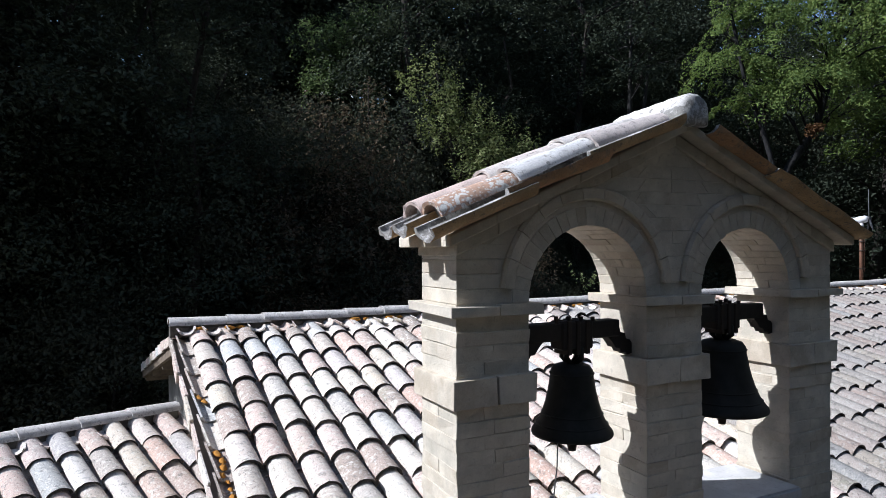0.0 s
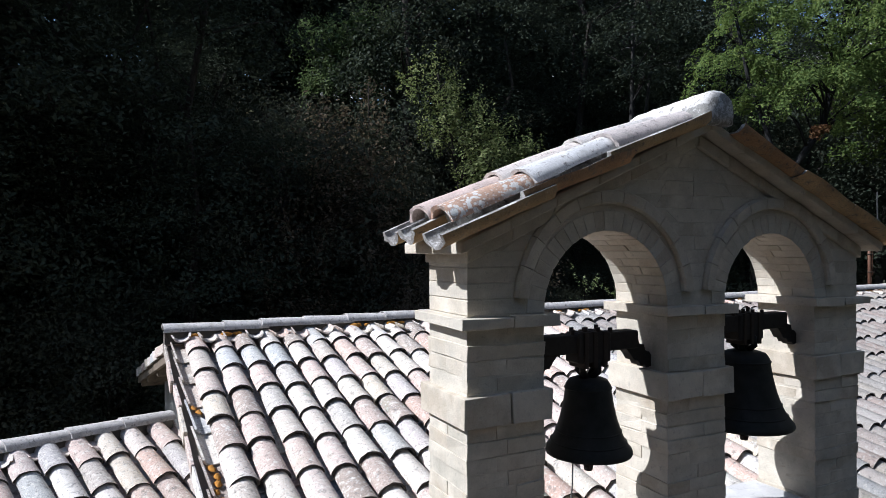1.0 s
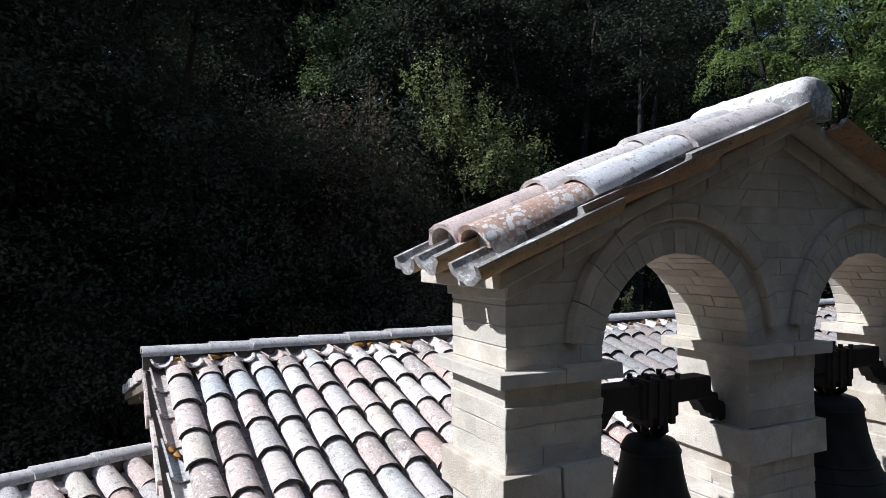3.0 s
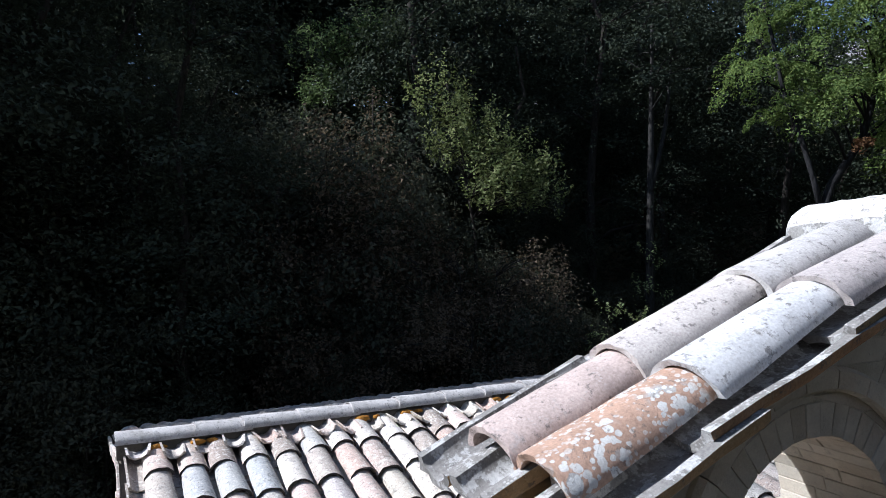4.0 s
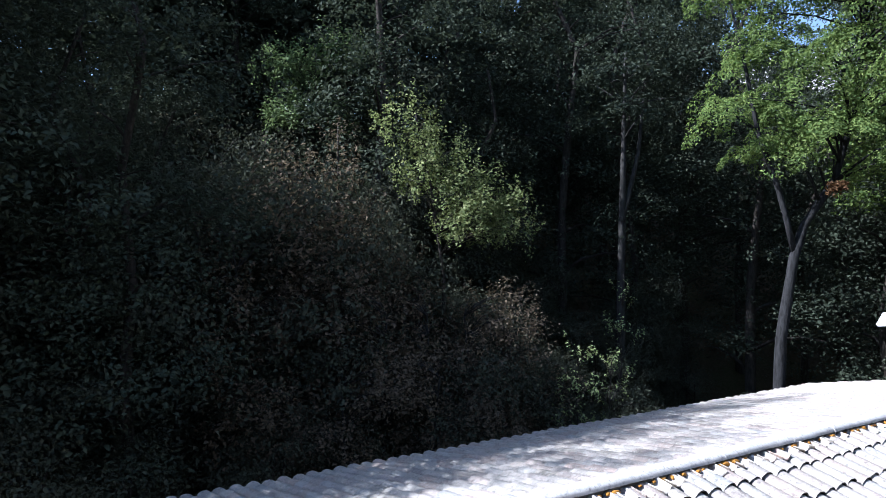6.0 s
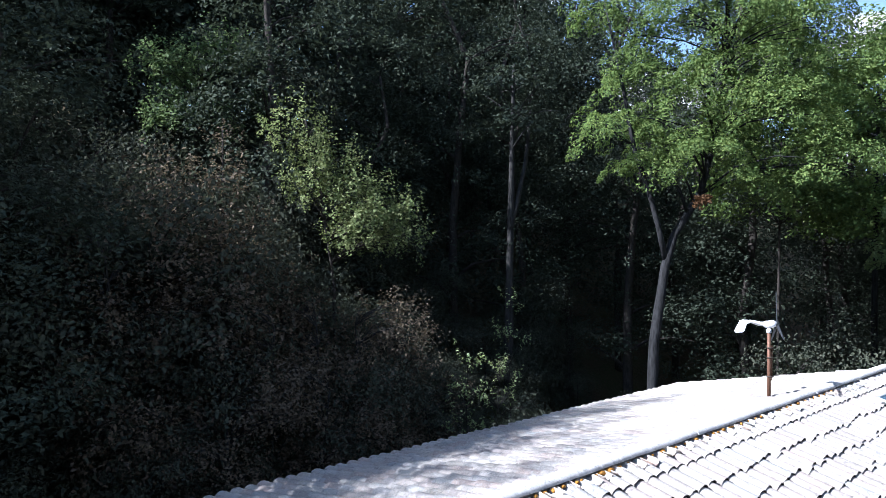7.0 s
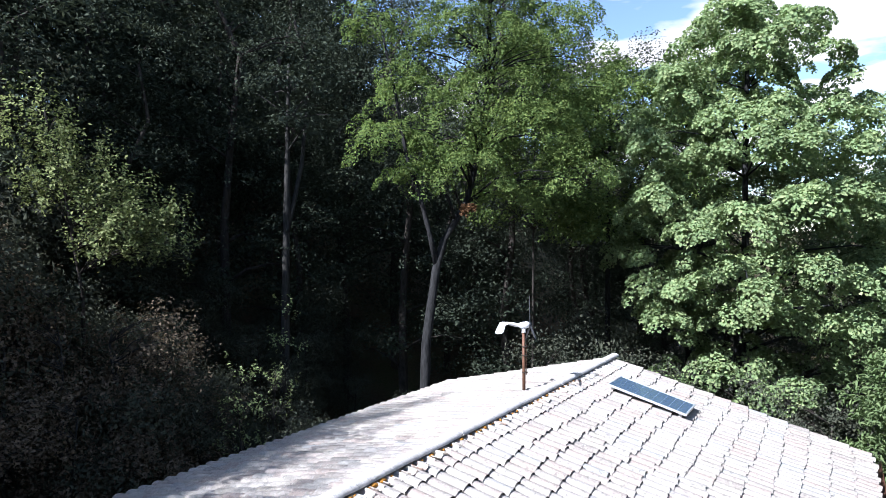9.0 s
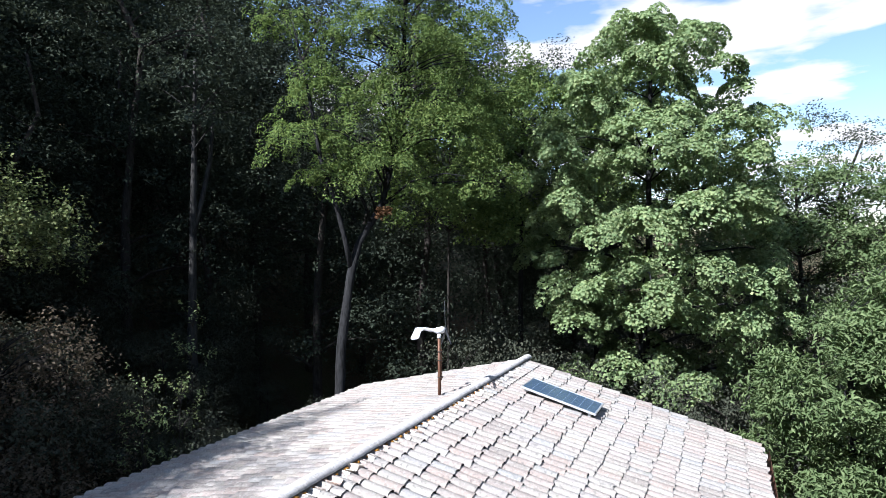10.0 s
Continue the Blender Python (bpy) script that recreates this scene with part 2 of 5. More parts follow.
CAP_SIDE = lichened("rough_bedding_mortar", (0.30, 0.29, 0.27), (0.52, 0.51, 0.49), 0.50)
# near-black clay: shade under the tile overlaps, put into the colour
CLAY_GAP_SHADE = plain("tile_end_painted_shade", (0.085, 0.075, 0.065), 0.95, vary=0.6, scale=45.0, bump=0.5)
DECK = plain("roof_boarding", (0.20, 0.17, 0.14), 0.95)
WOOD = plain("weathered_timber", (0.22, 0.17, 0.12), 0.85, vary=0.5, scale=12.0)
YOKE = plain("dark_oak", (0.035, 0.028, 0.022), 0.8, vary=0.5)
IRON = plain("rusty_iron", (0.06, 0.045, 0.035), 0.7, 0.5)
BRONZE = plain("dark_bronze", (0.040, 0.040, 0.036), 0.65, 0.6, vary=0.5, scale=14.0)
LICHEN = plain("orange_lichen", (0.50, 0.22, 0.03), 0.95, vary=0.5, scale=60.0, bump=0.6)
COPPER = plain("brown_copper", (0.16, 0.075, 0.05), 0.55, 0.4, vary=0.4)
RUST_PIPE = plain("rusty_pipe", (0.17, 0.085, 0.05), 0.6, 0.3, vary=0.4)
WHITE_SHELL = plain("white_enamel", (0.78, 0.79, 0.80), 0.35, vary=0.06)
BLADE = plain("black_blade", (0.02, 0.022, 0.026), 0.45)
ALU = plain("aluminium", (0.70, 0.71, 0.72), 0.4, 0.6, vary=0.1)
CELL = plain("silicon_cell", (0.085, 0.135, 0.205), 0.16, 0.0, 0.8, vary=0.35, scale=40.0, bump=0.0)
CELL_GRID = plain("cell_backing", (0.26, 0.34, 0.44), 0.3, vary=0.1)
BARK_GREY = bark("grey_bark", (0.037, 0.037, 0.038), (0.011, 0.011, 0.011))
BARK_PALE = bark("pale_bark", (0.062, 0.060, 0.056), (0.022, 0.021, 0.020))
BARK_DARK = bark("dark_bark", (0.062, 0.054, 0.046), (0.022, 0.019, 0.017))
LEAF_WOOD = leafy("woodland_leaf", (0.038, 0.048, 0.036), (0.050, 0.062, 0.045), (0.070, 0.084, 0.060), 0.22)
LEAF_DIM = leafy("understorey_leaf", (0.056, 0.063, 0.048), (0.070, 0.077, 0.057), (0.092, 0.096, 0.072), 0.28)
LEAF_GOLD = leafy("yellowing_leaf", (0.125, 0.158, 0.066), (0.19, 0.224, 0.098), (0.31, 0.335, 0.165), 0.36)
LEAF_YOUNG = leafy("sapling_leaf", (0.20, 0.25, 0.11), (0.29, 0.34, 0.16), (0.40, 0.44, 0.23), 0.40)
LEAF_ASH = leafy("ash_leaf", (0.092, 0.142, 0.050), (0.134, 0.190, 0.062), (0.200, 0.252, 0.082), 0.34)
LEAF_MAPLE = leafy("maple_leaf", (0.165, 0.232, 0.112), (0.230, 0.305, 0.155), (0.315, 0.365, 0.185))
LEAF_LONG = leafy("slender_leaf", (0.105, 0.150, 0.068), (0.140, 0.192, 0.088), (0.195, 0.245, 0.122))
LEAF_TURN = leafy("browning_leaf", (0.105, 0.086, 0.064), (0.138, 0.110, 0.082), (0.180, 0.140, 0.105))
LEAF_DRY = leafy("withered_leaf", (0.10, 0.055, 0.03), (0.15, 0.08, 0.045), (0.19, 0.11, 0.06))


def soil():
    k = Mat("woodland_floor", 1.0, spec=0.05)
    v = k.where()
    n1, n2 = k.noise(v, 0.5, 5.0), k.noise(v, 9.0, 6.0, 0.7)
    c = k.mix(k.grey(n1, 0.4, 0.65), (0.045, 0.036, 0.022), (0.040, 0.052, 0.022))
    c = k.mix(k.grey(n2, 0.4, 0.7), c, (0.085, 0.065, 0.042))
    k.colour(c)
    k.bump(n2, 0.8, 0.08)
    return k.m


SOIL = soil()

# ---------------------------------------------------------------- mesh helpers


def mesh_of(name, verts, faces, mat, smooth=None, worn=None):
    me = bpy.data.meshes.new(name)
    me.from_pydata([tuple(v) for v in verts], [], [tuple(f) for f in faces])
    if smooth is True:
        me.polygons.foreach_set("use_smooth", [True] * len(me.polygons))
    elif smooth is not None:
        me.polygons.foreach_set("use_smooth", smooth)
    me.materials.append(mat)
    # a second material by face, among others the painted shade under tiles
    if worn:
        me.materials.append(worn[0])
        me.polygons.foreach_set("material_index", worn[1])
    me.update()
    if smooth is not None and smooth is not True:
        me.set_sharp_from_angle(angle=radians(50))
    return me


def of_bm(name, bm, mat, smooth=False):
    me = bpy.data.meshes.new(name)
    bmesh.ops.recalc_face_normals(bm, faces=bm.faces)
    bm.to_mesh(me)
    bm.free()
    if smooth:
        me.polygons.foreach_set("use_smooth", [True] * len(me.polygons))
    me.materials.append(mat)
    return me


def part(name, me, parent, label="", m=None):
    ob = new(name, me)
    ob.parent = parent
    if m is not None:
        ob.matrix_basis = m
    if label:
        tagged(ob, label=label)
    return ob


def thing(name, label, category, group="", kind="", m=None, me=None):
    ob = new(name, me)
    if m is not None:
        ob.matrix_basis = m
    return tagged(ob, label, category, group, kind)


def box_bm(x0, x1, y0, y1, z0, z1, bevel=0.0, seg=1):
    bm = bmesh.new()
    v = [bm.verts.new((x, y, z)) for x in (x0, x1) for y in (y0, y1) for z in (z0, z1)]
    for f in ((0, 1, 3, 2), (4, 6, 7, 5), (0, 4, 5, 1), (2, 3, 7, 6), (0, 2, 6, 4), (1, 5, 7, 3)):
        bm.faces.new([v[i] for i in f])
    if bevel:
        bmesh.ops.recalc_face_normals(bm, faces=bm.faces)
        bmesh.ops.bevel(bm, geom=bm.edges[:], offset=bevel, segments=seg, affect="EDGES")
    return bm


def box(name, x0, x1, y0, y1, z0, z1, mat, bevel=0.004, seg=1):
    return of_bm(name, box_bm(x0, x1, y0, y1, z0, z1, bevel, seg), mat)


def hexa(name, pts, mat, bevel, rng, rough=0.0):
    """A block from its eight corners (four at the front, four behind), with worn edges."""
    bm = bmesh.new()
    v = [bm.verts.new(Vector(p) + Vector([rng.uniform(-rough, rough) for _ in range(3)])) for p in pts]
    for f in ((0, 1, 2, 3), (7, 6, 5, 4), (0, 4, 5, 1), (1, 5, 6, 2), (2, 6, 7, 3), (3, 7, 4, 0)):
        bm.faces.new([v[i] for i in f])
    bmesh.ops.recalc_face_normals(bm, faces=bm.faces)
    if bevel:
        bmesh.ops.bevel(bm, geom=bm.edges[:], offset=bevel, segments=1, affect="EDGES")
    return of_bm(name, bm, mat)


def tube(points, radii, sides=8, cap=True):
    """Vertices and faces of a bent tapered tube."""
    V, F = [], []
    pts = [Vector(p) for p in points]
    side = Vector((1, 0, 0))
    for i, p in enumerate(pts):
        d = (pts[min(i + 1, len(pts) - 1)] - pts[max(i - 1, 0)]).normalized()
        u = side - d * side.dot(d)
        if u.length < 0.1:
            u = Vector((0, 1, 0)) - d * d.y
        u.normalize()
        w = d.cross(u)
        for k in range(sides):
            a = 2 * math.pi * k / sides
            V.append(p + (u * math.cos(a) + w * math.sin(a)) * radii[i])
    for i in range(len(pts) - 1):
        for k in range(sides):
            a, b = i * sides + k, i * sides + (k + 1) % sides
            F.append((a, b, b + sides, a + sides))
    if cap:
        F.append(tuple(range(sides))[::-1])
        F.append(tuple(range((len(pts) - 1) * sides, len(pts) * sides)))
    return V, F


def joined(pieces):
    V, F = [], []
    for v, f in pieces:
        o = len(V)
        V += list(v)
        F += [tuple(i + o for i in q) for q in f]
    return V, F


def lathe(profile, sides=40):
    """Vertices and faces of a body turned about z from (radius, height) pairs."""
    V, F = [], []
    for r, z in profile:
        for k in range(sides):
            a = 2 * math.pi * k / sides
            V.append((r * math.cos(a), r * math.sin(a), z))
    for i in range(len(profile) - 1):
        for k in range(sides):
            a, b = i * sides + k, i * sides + (k + 1) % sides
            F.append((a, b, b + sides, a + sides))
    return V, F


def barrel(length, r0, r1, rise, th, seg, rng, wear=0.006, stations=2):
    """A half-round tapered roof tile along +y, its upper, narrow end at the origin. Also says which faces are smooth."""
    V, F, S = [], [], []
    for s in range(stations):
        f = s / (stations - 1)
        for shell in (0, 1):
            for k in range(seg + 1):
                a = math.pi * k / seg
                r = r0 + (r1 - r0) * f - shell * th
                y = length * f + (rng.uniform(-wear, wear) if s in (0, stations - 1) and not shell else 0) + (shell and (0.002 if s == 0 else -0.002))
                V.append((r * math.cos(a), y, (r * rise) * math.sin(a) + rng.uniform(-1, 1) * 0.0012))
    n = seg + 1
    for s in range(stations - 1):
        o, p = s * 2 * n, (s + 1) * 2 * n
        for k in range(seg):
            F.append((o + k, p + k, p + k + 1, o + k + 1)), S.append(True)
            F.append((o + n + k, o + n + k + 1, p + n + k + 1, p + n + k)), S.append(True)
        F.append((o, o + n, p + n, p)), S.append(False)
        F.append((o + seg, p + seg, p + n + seg, o + n + seg)), S.append(False)
    for s, flip in ((0, False), (stations - 1, True)):
        o = s * 2 * n
        for k in range(seg):
            q = (o + k, o + k + 1, o + n + k + 1, o + n + k)
            F.append(q[::-1] if flip else q), S.append(False)
    return V, F, S


def shade_marks(b, seg, stations=2):
    """Marks the underside and the lower end of a barrel tile, which get the painted shade."""
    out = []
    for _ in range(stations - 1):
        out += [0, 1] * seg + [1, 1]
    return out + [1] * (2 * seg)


def basis(origin, ex, ey, ez):
    m = Matrix((ex, ey, ez)).transposed().to_4x4()
    m.translation = origin
    return m


# ---------------------------------------------------------------- ground and hillside


def ground_height(x, y):
    rise = max(0.0, y - 10.2 - 0.10 * max(0.0, x - 10.0))
    h = 0.50 * rise if rise < 40 else 20.0 + 0.1 * (rise - 40)
    h += 0.06 * max(0.0, -x - 10.0) + 0.18 * max(0.0, min(x, 90.0) - 26.0)
    return h + 0.35 * noise.noise(Vector((x * 0.11, y * 0.11, 0.3))) * min(1.0, 0.15 * (abs(y - 4) + abs(x - 6)))


def build_ground():
    def steps(lo, hi):
        out, v = [0.0], 0.0
        while v < hi:
            v += 1.0 + v * 0.09
            out.append(v)
        v = 0.0
        while v > lo:
            v -= 1.0 - v * 0.09
            out.insert(0, v)
        return out
    xs, ys = [6 + s for s in steps(-1500, 1500)], [5 + s for s in steps(-1500, 1500)]
    V = [(x, y, ground_height(x, y) - 0.1) for y in ys for x in xs]
    n = len(xs)
    F = [(j * n + i, j * n + i + 1, (j + 1) * n + i + 1, (j + 1) * n + i) for j in range(len(ys) - 1) for i in range(n - 1)]
    thing("ground", "dark leaf-strewn woodland floor rising into a hillside", "ground", kind="structure", me=mesh_of("ground", V, F, SOIL, True))


build_ground()

# ---------------------------------------------------------------- church

RIDGE_Y, RIDGE_Z = 3.96, 6.555
X0, X1 = -0.95, 15.0
FRONT, BACK = 0.29, 0.223
EAVE_F, EAVE_B = -1.25, 8.45
STEP, EXPOSE = 0.2135, 0.385


def deck_z(y):
    return RIDGE_Z - (FRONT * (RIDGE_Y - y) if y < RIDGE_Y else BACK * (y - RIDGE_Y))


def slab_between(name, corners, th, mat):
    """A sloping slab under four corner points."""
    V = [Vector(c) for c in corners] + [Vector(c) - Vector((0, 0, th)) for c in corners]
    return mesh_of(name, V, [(0, 1, 2, 3), (7, 6, 5, 4), (0, 4, 5, 1), (1, 5, 6, 2), (2, 6, 7, 3), (3, 7, 4, 0)], mat)


# the nave lies a little askew to the bell gable
SKEW = Matrix.Translation((X0 + 0.03, RIDGE_Y, 0)) @ pose(0, 0, 0, 0, -0.25, 1.8) @ Matrix.Translation((-X0, -RIDGE_Y, 0))
church = thing("church", "small stone church with a weathered barrel-tile roof", "building", m=SKEW)
roof = part("roof", slab_between("roof", [(X0, EAVE_F, deck_z(EAVE_F)), (X1, EAVE_F, deck_z(EAVE_F)), (X1, RIDGE_Y, RIDGE_Z), (X0, RIDGE_Y, RIDGE_Z)], 0.05, DECK), church,
            "roof of pale weathered clay barrel tiles")
roof_back = part("roof", slab_between("roof", [(X0, RIDGE_Y, RIDGE_Z), (X1, RIDGE_Y, RIDGE_Z), (X1, EAVE_B, deck_z(EAVE_B)), (X0, EAVE_B, deck_z(EAVE_B))], 0.05, DECK), church,
                 "roof of pale weathered clay barrel tiles")

WALL_F, WALL_B = 0.0, 8.0
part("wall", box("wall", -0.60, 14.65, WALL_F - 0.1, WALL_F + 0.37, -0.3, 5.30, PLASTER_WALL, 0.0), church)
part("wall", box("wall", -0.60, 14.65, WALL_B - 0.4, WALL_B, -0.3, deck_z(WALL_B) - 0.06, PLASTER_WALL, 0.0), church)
for gx in (-0.60, 14.2):
    pent = [(WALL_F + 0.372, -0.3), (WALL_B - 0.402, -0.3), (WALL_B - 0.402, deck_z(WALL_B - 0.4) - 0.06), (RIDGE_Y, RIDGE_Z - 0.06), (WALL_F + 0.372, deck_z(WALL_F + 0.37) - 0.06)]
    Vg = [(gx, y, z) for y, z in pent] + [(gx + 0.45, y, z) for y, z in pent]
    Fg = [(4, 3, 2, 1, 0), (5, 6, 7, 8, 9)] + [(i, (i + 1) % 5, 5 + (i + 1) % 5, 5 + i) for i in range(5)]
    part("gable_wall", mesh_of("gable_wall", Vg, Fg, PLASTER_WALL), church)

# purlins and rafter ends under the verge and the rear eave
for y in (1.2, 2.6, RIDGE_Y, 5.4, 6.9, 8.2):
    part("purlin", box("purlin", X0 + 0.05, -0.55, y - 0.06, y + 0.06, deck_z(y) - 0.20, deck_z(y) - 0.065, WOOD, 0.008), church, "weathered timber beam end")
bargeboard = [(X0 + 0.02, RIDGE_Y, RIDGE_Z - 0.055), (X0 + 0.06, RIDGE_Y, RIDGE_Z - 0.055), (X0 + 0.06, EAVE_B, deck_z(EAVE_B) - 0.055), (X0 + 0.02, EAVE_B, deck_z(EAVE_B) - 0.055)]
part("bargeboard", slab_between("bargeboard", bargeboard, 0.09, WOOD), church)
rafter_mesh = box("rafter", -0.045, 0.045, -0.62, 0.0, -0.10, 0.0, WOOD, 0.006)
for i in range(24):
    x = X0 + 0.35 + i * 0.64
    part("rafter", rafter_mesh, church, m=pose(x, EAVE_B - 0.02, deck_z(EAVE_B) - 0.056, -math.degrees(math.atan(BACK)), 0, 0))

gutter_V, gutter_F = [], []
for gx in np.linspace(3.0, X1 + 0.05, 14):
    for k in range(9):
        a = math.pi * (1 + k / 8)
        gutter_V.append((gx, EAVE_F - 0.075 + 0.075 * math.cos(a), deck_z(EAVE_F) - 0.02 + 0.075 * math.sin(a)))
for i in range(13):
    for k in range(8):
        a = i * 9 + k
        gutter_F.append((a, a + 9, a + 10, a + 1))
gutter = part("gutter", mesh_of("gutter", gutter_V, gutter_F, COPPER, True), church, "brown half-round metal gutter")
sol = gutter.modifiers.new("thick", "SOLIDIFY")
sol.thickness = 0.006
dp_v, dp_f = tube([(X1 - 0.15, EAVE_F - 0.08, 4.96), (X1 - 0.15, -0.5, 4.7), (X1 - 0.15, -0.16, 4.4), (X1 - 0.15, -0.16, 0.0)], [0.04] * 4, 10)
part("downpipe", mesh_of("downpipe", dp_v, dp_f, COPPER, True), church)


def roof_rows(width, origin, ex, ed, length, rng, expose=EXPOSE, step=STEP, offset=0.24):
    """Places of the cover and channel tiles of one slope: kind, pose, distance along the ridge, distance down the slope."""
    en = ex.cross(ed)
    if en.z < 0:
        en = -en
    cols = int((width - offset) / step) + 1
    rows = int(length / expose) + 1
    out = []
    for c in range(cols + 1):
        drift = rng.uniform(-0.008, 0.008)
        slip = rng.uniform(-0.035, 0.035)
        for r in range(rows):
            u = offset + (c - 0.5) * step + drift
            d = r * expose - 0.02 + rng.uniform(-0.015, 0.015)
            if d + 0.3 < length and u > 0.05:
                p = origin + ex * u + ed * (d + slip * 0.4) + en * 0.060
                m = basis(p, ex, ed, en) @ pose(0, 0, 0, rng.uniform(-0.8, 0.8), rng.uniform(-2, 2), rng.uniform(-1, 1))
                out.append(("channel", m, u, d))
            if c == cols:
                continue
            u = offset + c * step + drift * 0.5 + rng.uniform(-0.006, 0.006)
            d = 0.02 + r * expose + slip + rng.uniform(-0.02, 0.02) - 0.05
            if r == 0:
                d = max(d - 0.05, -0.045)
            if d + 0.36 < length + 0.08:
                p = origin + ex * u + ed * d + en * (0.058 if r else 0.042)
                m = basis(p, ex, ed, en) @ pose(0, 0, 0, (2.4 if r else 3.6) + rng.uniform(-0.9, 0.9), rng.uniform(-3, 3), rng.uniform(-1.8, 1.8))
                out.append(("cover", m, u, d))
    return out


def tile_stock(rng, mat, label):
    covers = [mesh_of("roof_tile", *(lambda b: (b[0], b[1], mat, b[2], (CLAY_GAP_SHADE, shade_marks(b, 10))))(barrel(0.45 + rng.uniform(-0.012, 0.012), 0.080 + rng.uniform(-0.003, 0.003), 0.097 + rng.uniform(-0.004, 0.003), 0.80, 0.018, 10, rng))) for _ in range(7)]
    channels = []
    for _ in range(4):
        V, F, S = barrel(0.45, 0.096, 0.074, 0.72, 0.015, 8, rng)
        channels.append(mesh_of("channel_tile", [(x, y, -z) for x, y, z in V], [f[::-1] for f in F], mat, S))
    return covers, channels


def lay(parent, places, near, rng, mat_many, hole=None):
    """Lays the near tiles as pieces and the rest as one field."""
    covers, channels = STOCK
    pieces, smooth, marks = [], [], []
    for kind, m, u, d in places:
        if hole and hole(m.translation):
            continue
        if near(m.translation):
            part("roof_tile" if kind == "cover" else "channel_tile", rng.choice(covers if kind == "cover" else channels), parent, m=m)
        else:
            b = barrel(0.45, 0.086, 0.103, 0.76, 0.018, 7, rng) if kind == "cover" else barrel(0.45, 0.096, 0.074, 0.72, 0.015, 5, rng)
            sgn = 1 if kind == "cover" else -1
            pieces.append(([m @ Vector((x, y, sgn * z)) for x, y, z in b[0]], [f[::sgn] for f in b[1]]))
            smooth += b[2]
            marks += shade_marks(b, 7) if kind == "cover" else [0] * len(b[2])
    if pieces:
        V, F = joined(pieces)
        tagged(part("tile_field", mesh_of("tile_field", V, F, mat_many, smooth, (CLAY_GAP_SHADE, marks)), parent), kind="stuff")


rng = random.Random(11)
STOCK = tile_stock(rng, CLAY, "")
ed_f = Vector((0, -1, -FRONT)).normalized()
ed_b = Vector((0, 1, -BACK)).normalized()
EX = Vector((1, 0, 0))
front_places = roof_rows(X1 - X0, Vector((X0, RIDGE_Y, RIDGE_Z)), EX, ed_f, (RIDGE_Y - EAVE_F) * math.hypot(1, FRONT), rng)
back_places = roof_rows(X1 - X0, Vector((X0, RIDGE_Y, RIDGE_Z)), EX, ed_b, (EAVE_B - RIDGE_Y) * math.hypot(1, BACK), rng)


def tower_hole(p):
    return -0.12 < p.x < 2.76 and -0.06 < p.y < 0.72


# verge slabs set on edge along both gable ends
slab_mesh = [hexa("verge_tile", [(-0.012, 0.0, -0.09), (0.012, 0.0, -0.09), (0.012, 0.0, 0.0), (-0.012, 0.0, 0.0),
                                 (-0.012, 0.40, -0.09), (0.012, 0.40, -0.09), (0.012, 0.40, 0.012), (-0.012, 0.40, 0.012)], CLAY, 0.003, rng, 0.004) for _ in range(4)]
for ed, length, par in ((ed_f, 5.35, roof), (ed_b, 4.55, roof_back)):
    en = EX.cross(ed)
    en = en if en.z > 0 else -en
    for x in (X0, X1):
        for i in range(int(length / 0.39)):
            p = Vector((x + rng.uniform(-0.008, 0.008), RIDGE_Y, RIDGE_Z)) + ed * (0.03 + i * 0.39) + en * (0.03 + 0.01 * (i % 2))
            part("verge_tile", rng.choice(slab_mesh), par, m=basis(p, EX, ed, en) @ pose(0, 0, 0, 1.0 + rng.uniform(-1, 1), rng.uniform(-3, 3), rng.uniform(-1.2, 1.2)))

# ridge tiles bedded in mortar, with broken pieces between the first covers
ridge_bed = []
for i in range(60):
    f0 = X0 + i * (X1 - X0) / 59
    ridge_bed.append(f0)
bed_V, bed_F = [], []
for f0 in ridge_bed:
    for k in range(7):
        a = math.pi * k / 6
        wob = 1 + 0.12 * noise.noise(Vector((f0 * 4, k * 1.7, 0)))
        bed_V.append((f0, RIDGE_Y + 0.075 * math.cos(a) * wob, RIDGE_Z + 0.02 + 0.145 * math.sin(a) * wob))
for i in range(59):
    for k in range(6):
        a = i * 7 + k
        bed_F.append((a, a + 1, a + 8, a + 7))
bed_F += [tuple(range(7)), tuple(range(59 * 7, 60 * 7))[::-1]]
part("ridge_mortar", mesh_of("ridge_mortar", bed_V, bed_F, RECESS_DARK_MORTAR, True), roof, "lime mortar bed")
ridge_stock = [mesh_of("ridge_tile", *(lambda b: (b[0], b[1], CLAY_RIDGE, b[2]))(barrel(0.50, 0.098, 0.109 + rng.uniform(-0.002, 0.002), 0.66, 0.016, 9, rng, 0.010, 3))) for _ in range(5)]
ridge_sealed = mesh_of("ridge_tile", *(lambda b: (b[0], b[1], CLAY_RIDGE, b[2]))(barrel(0.50, 0.106, 0.106, 0.64, 0.012, 9, rng, 0.0, 3)))
x = X0 + 0.02
first = [0.52, 0.34, 0.425, 0.435, 0.405]
i = 0
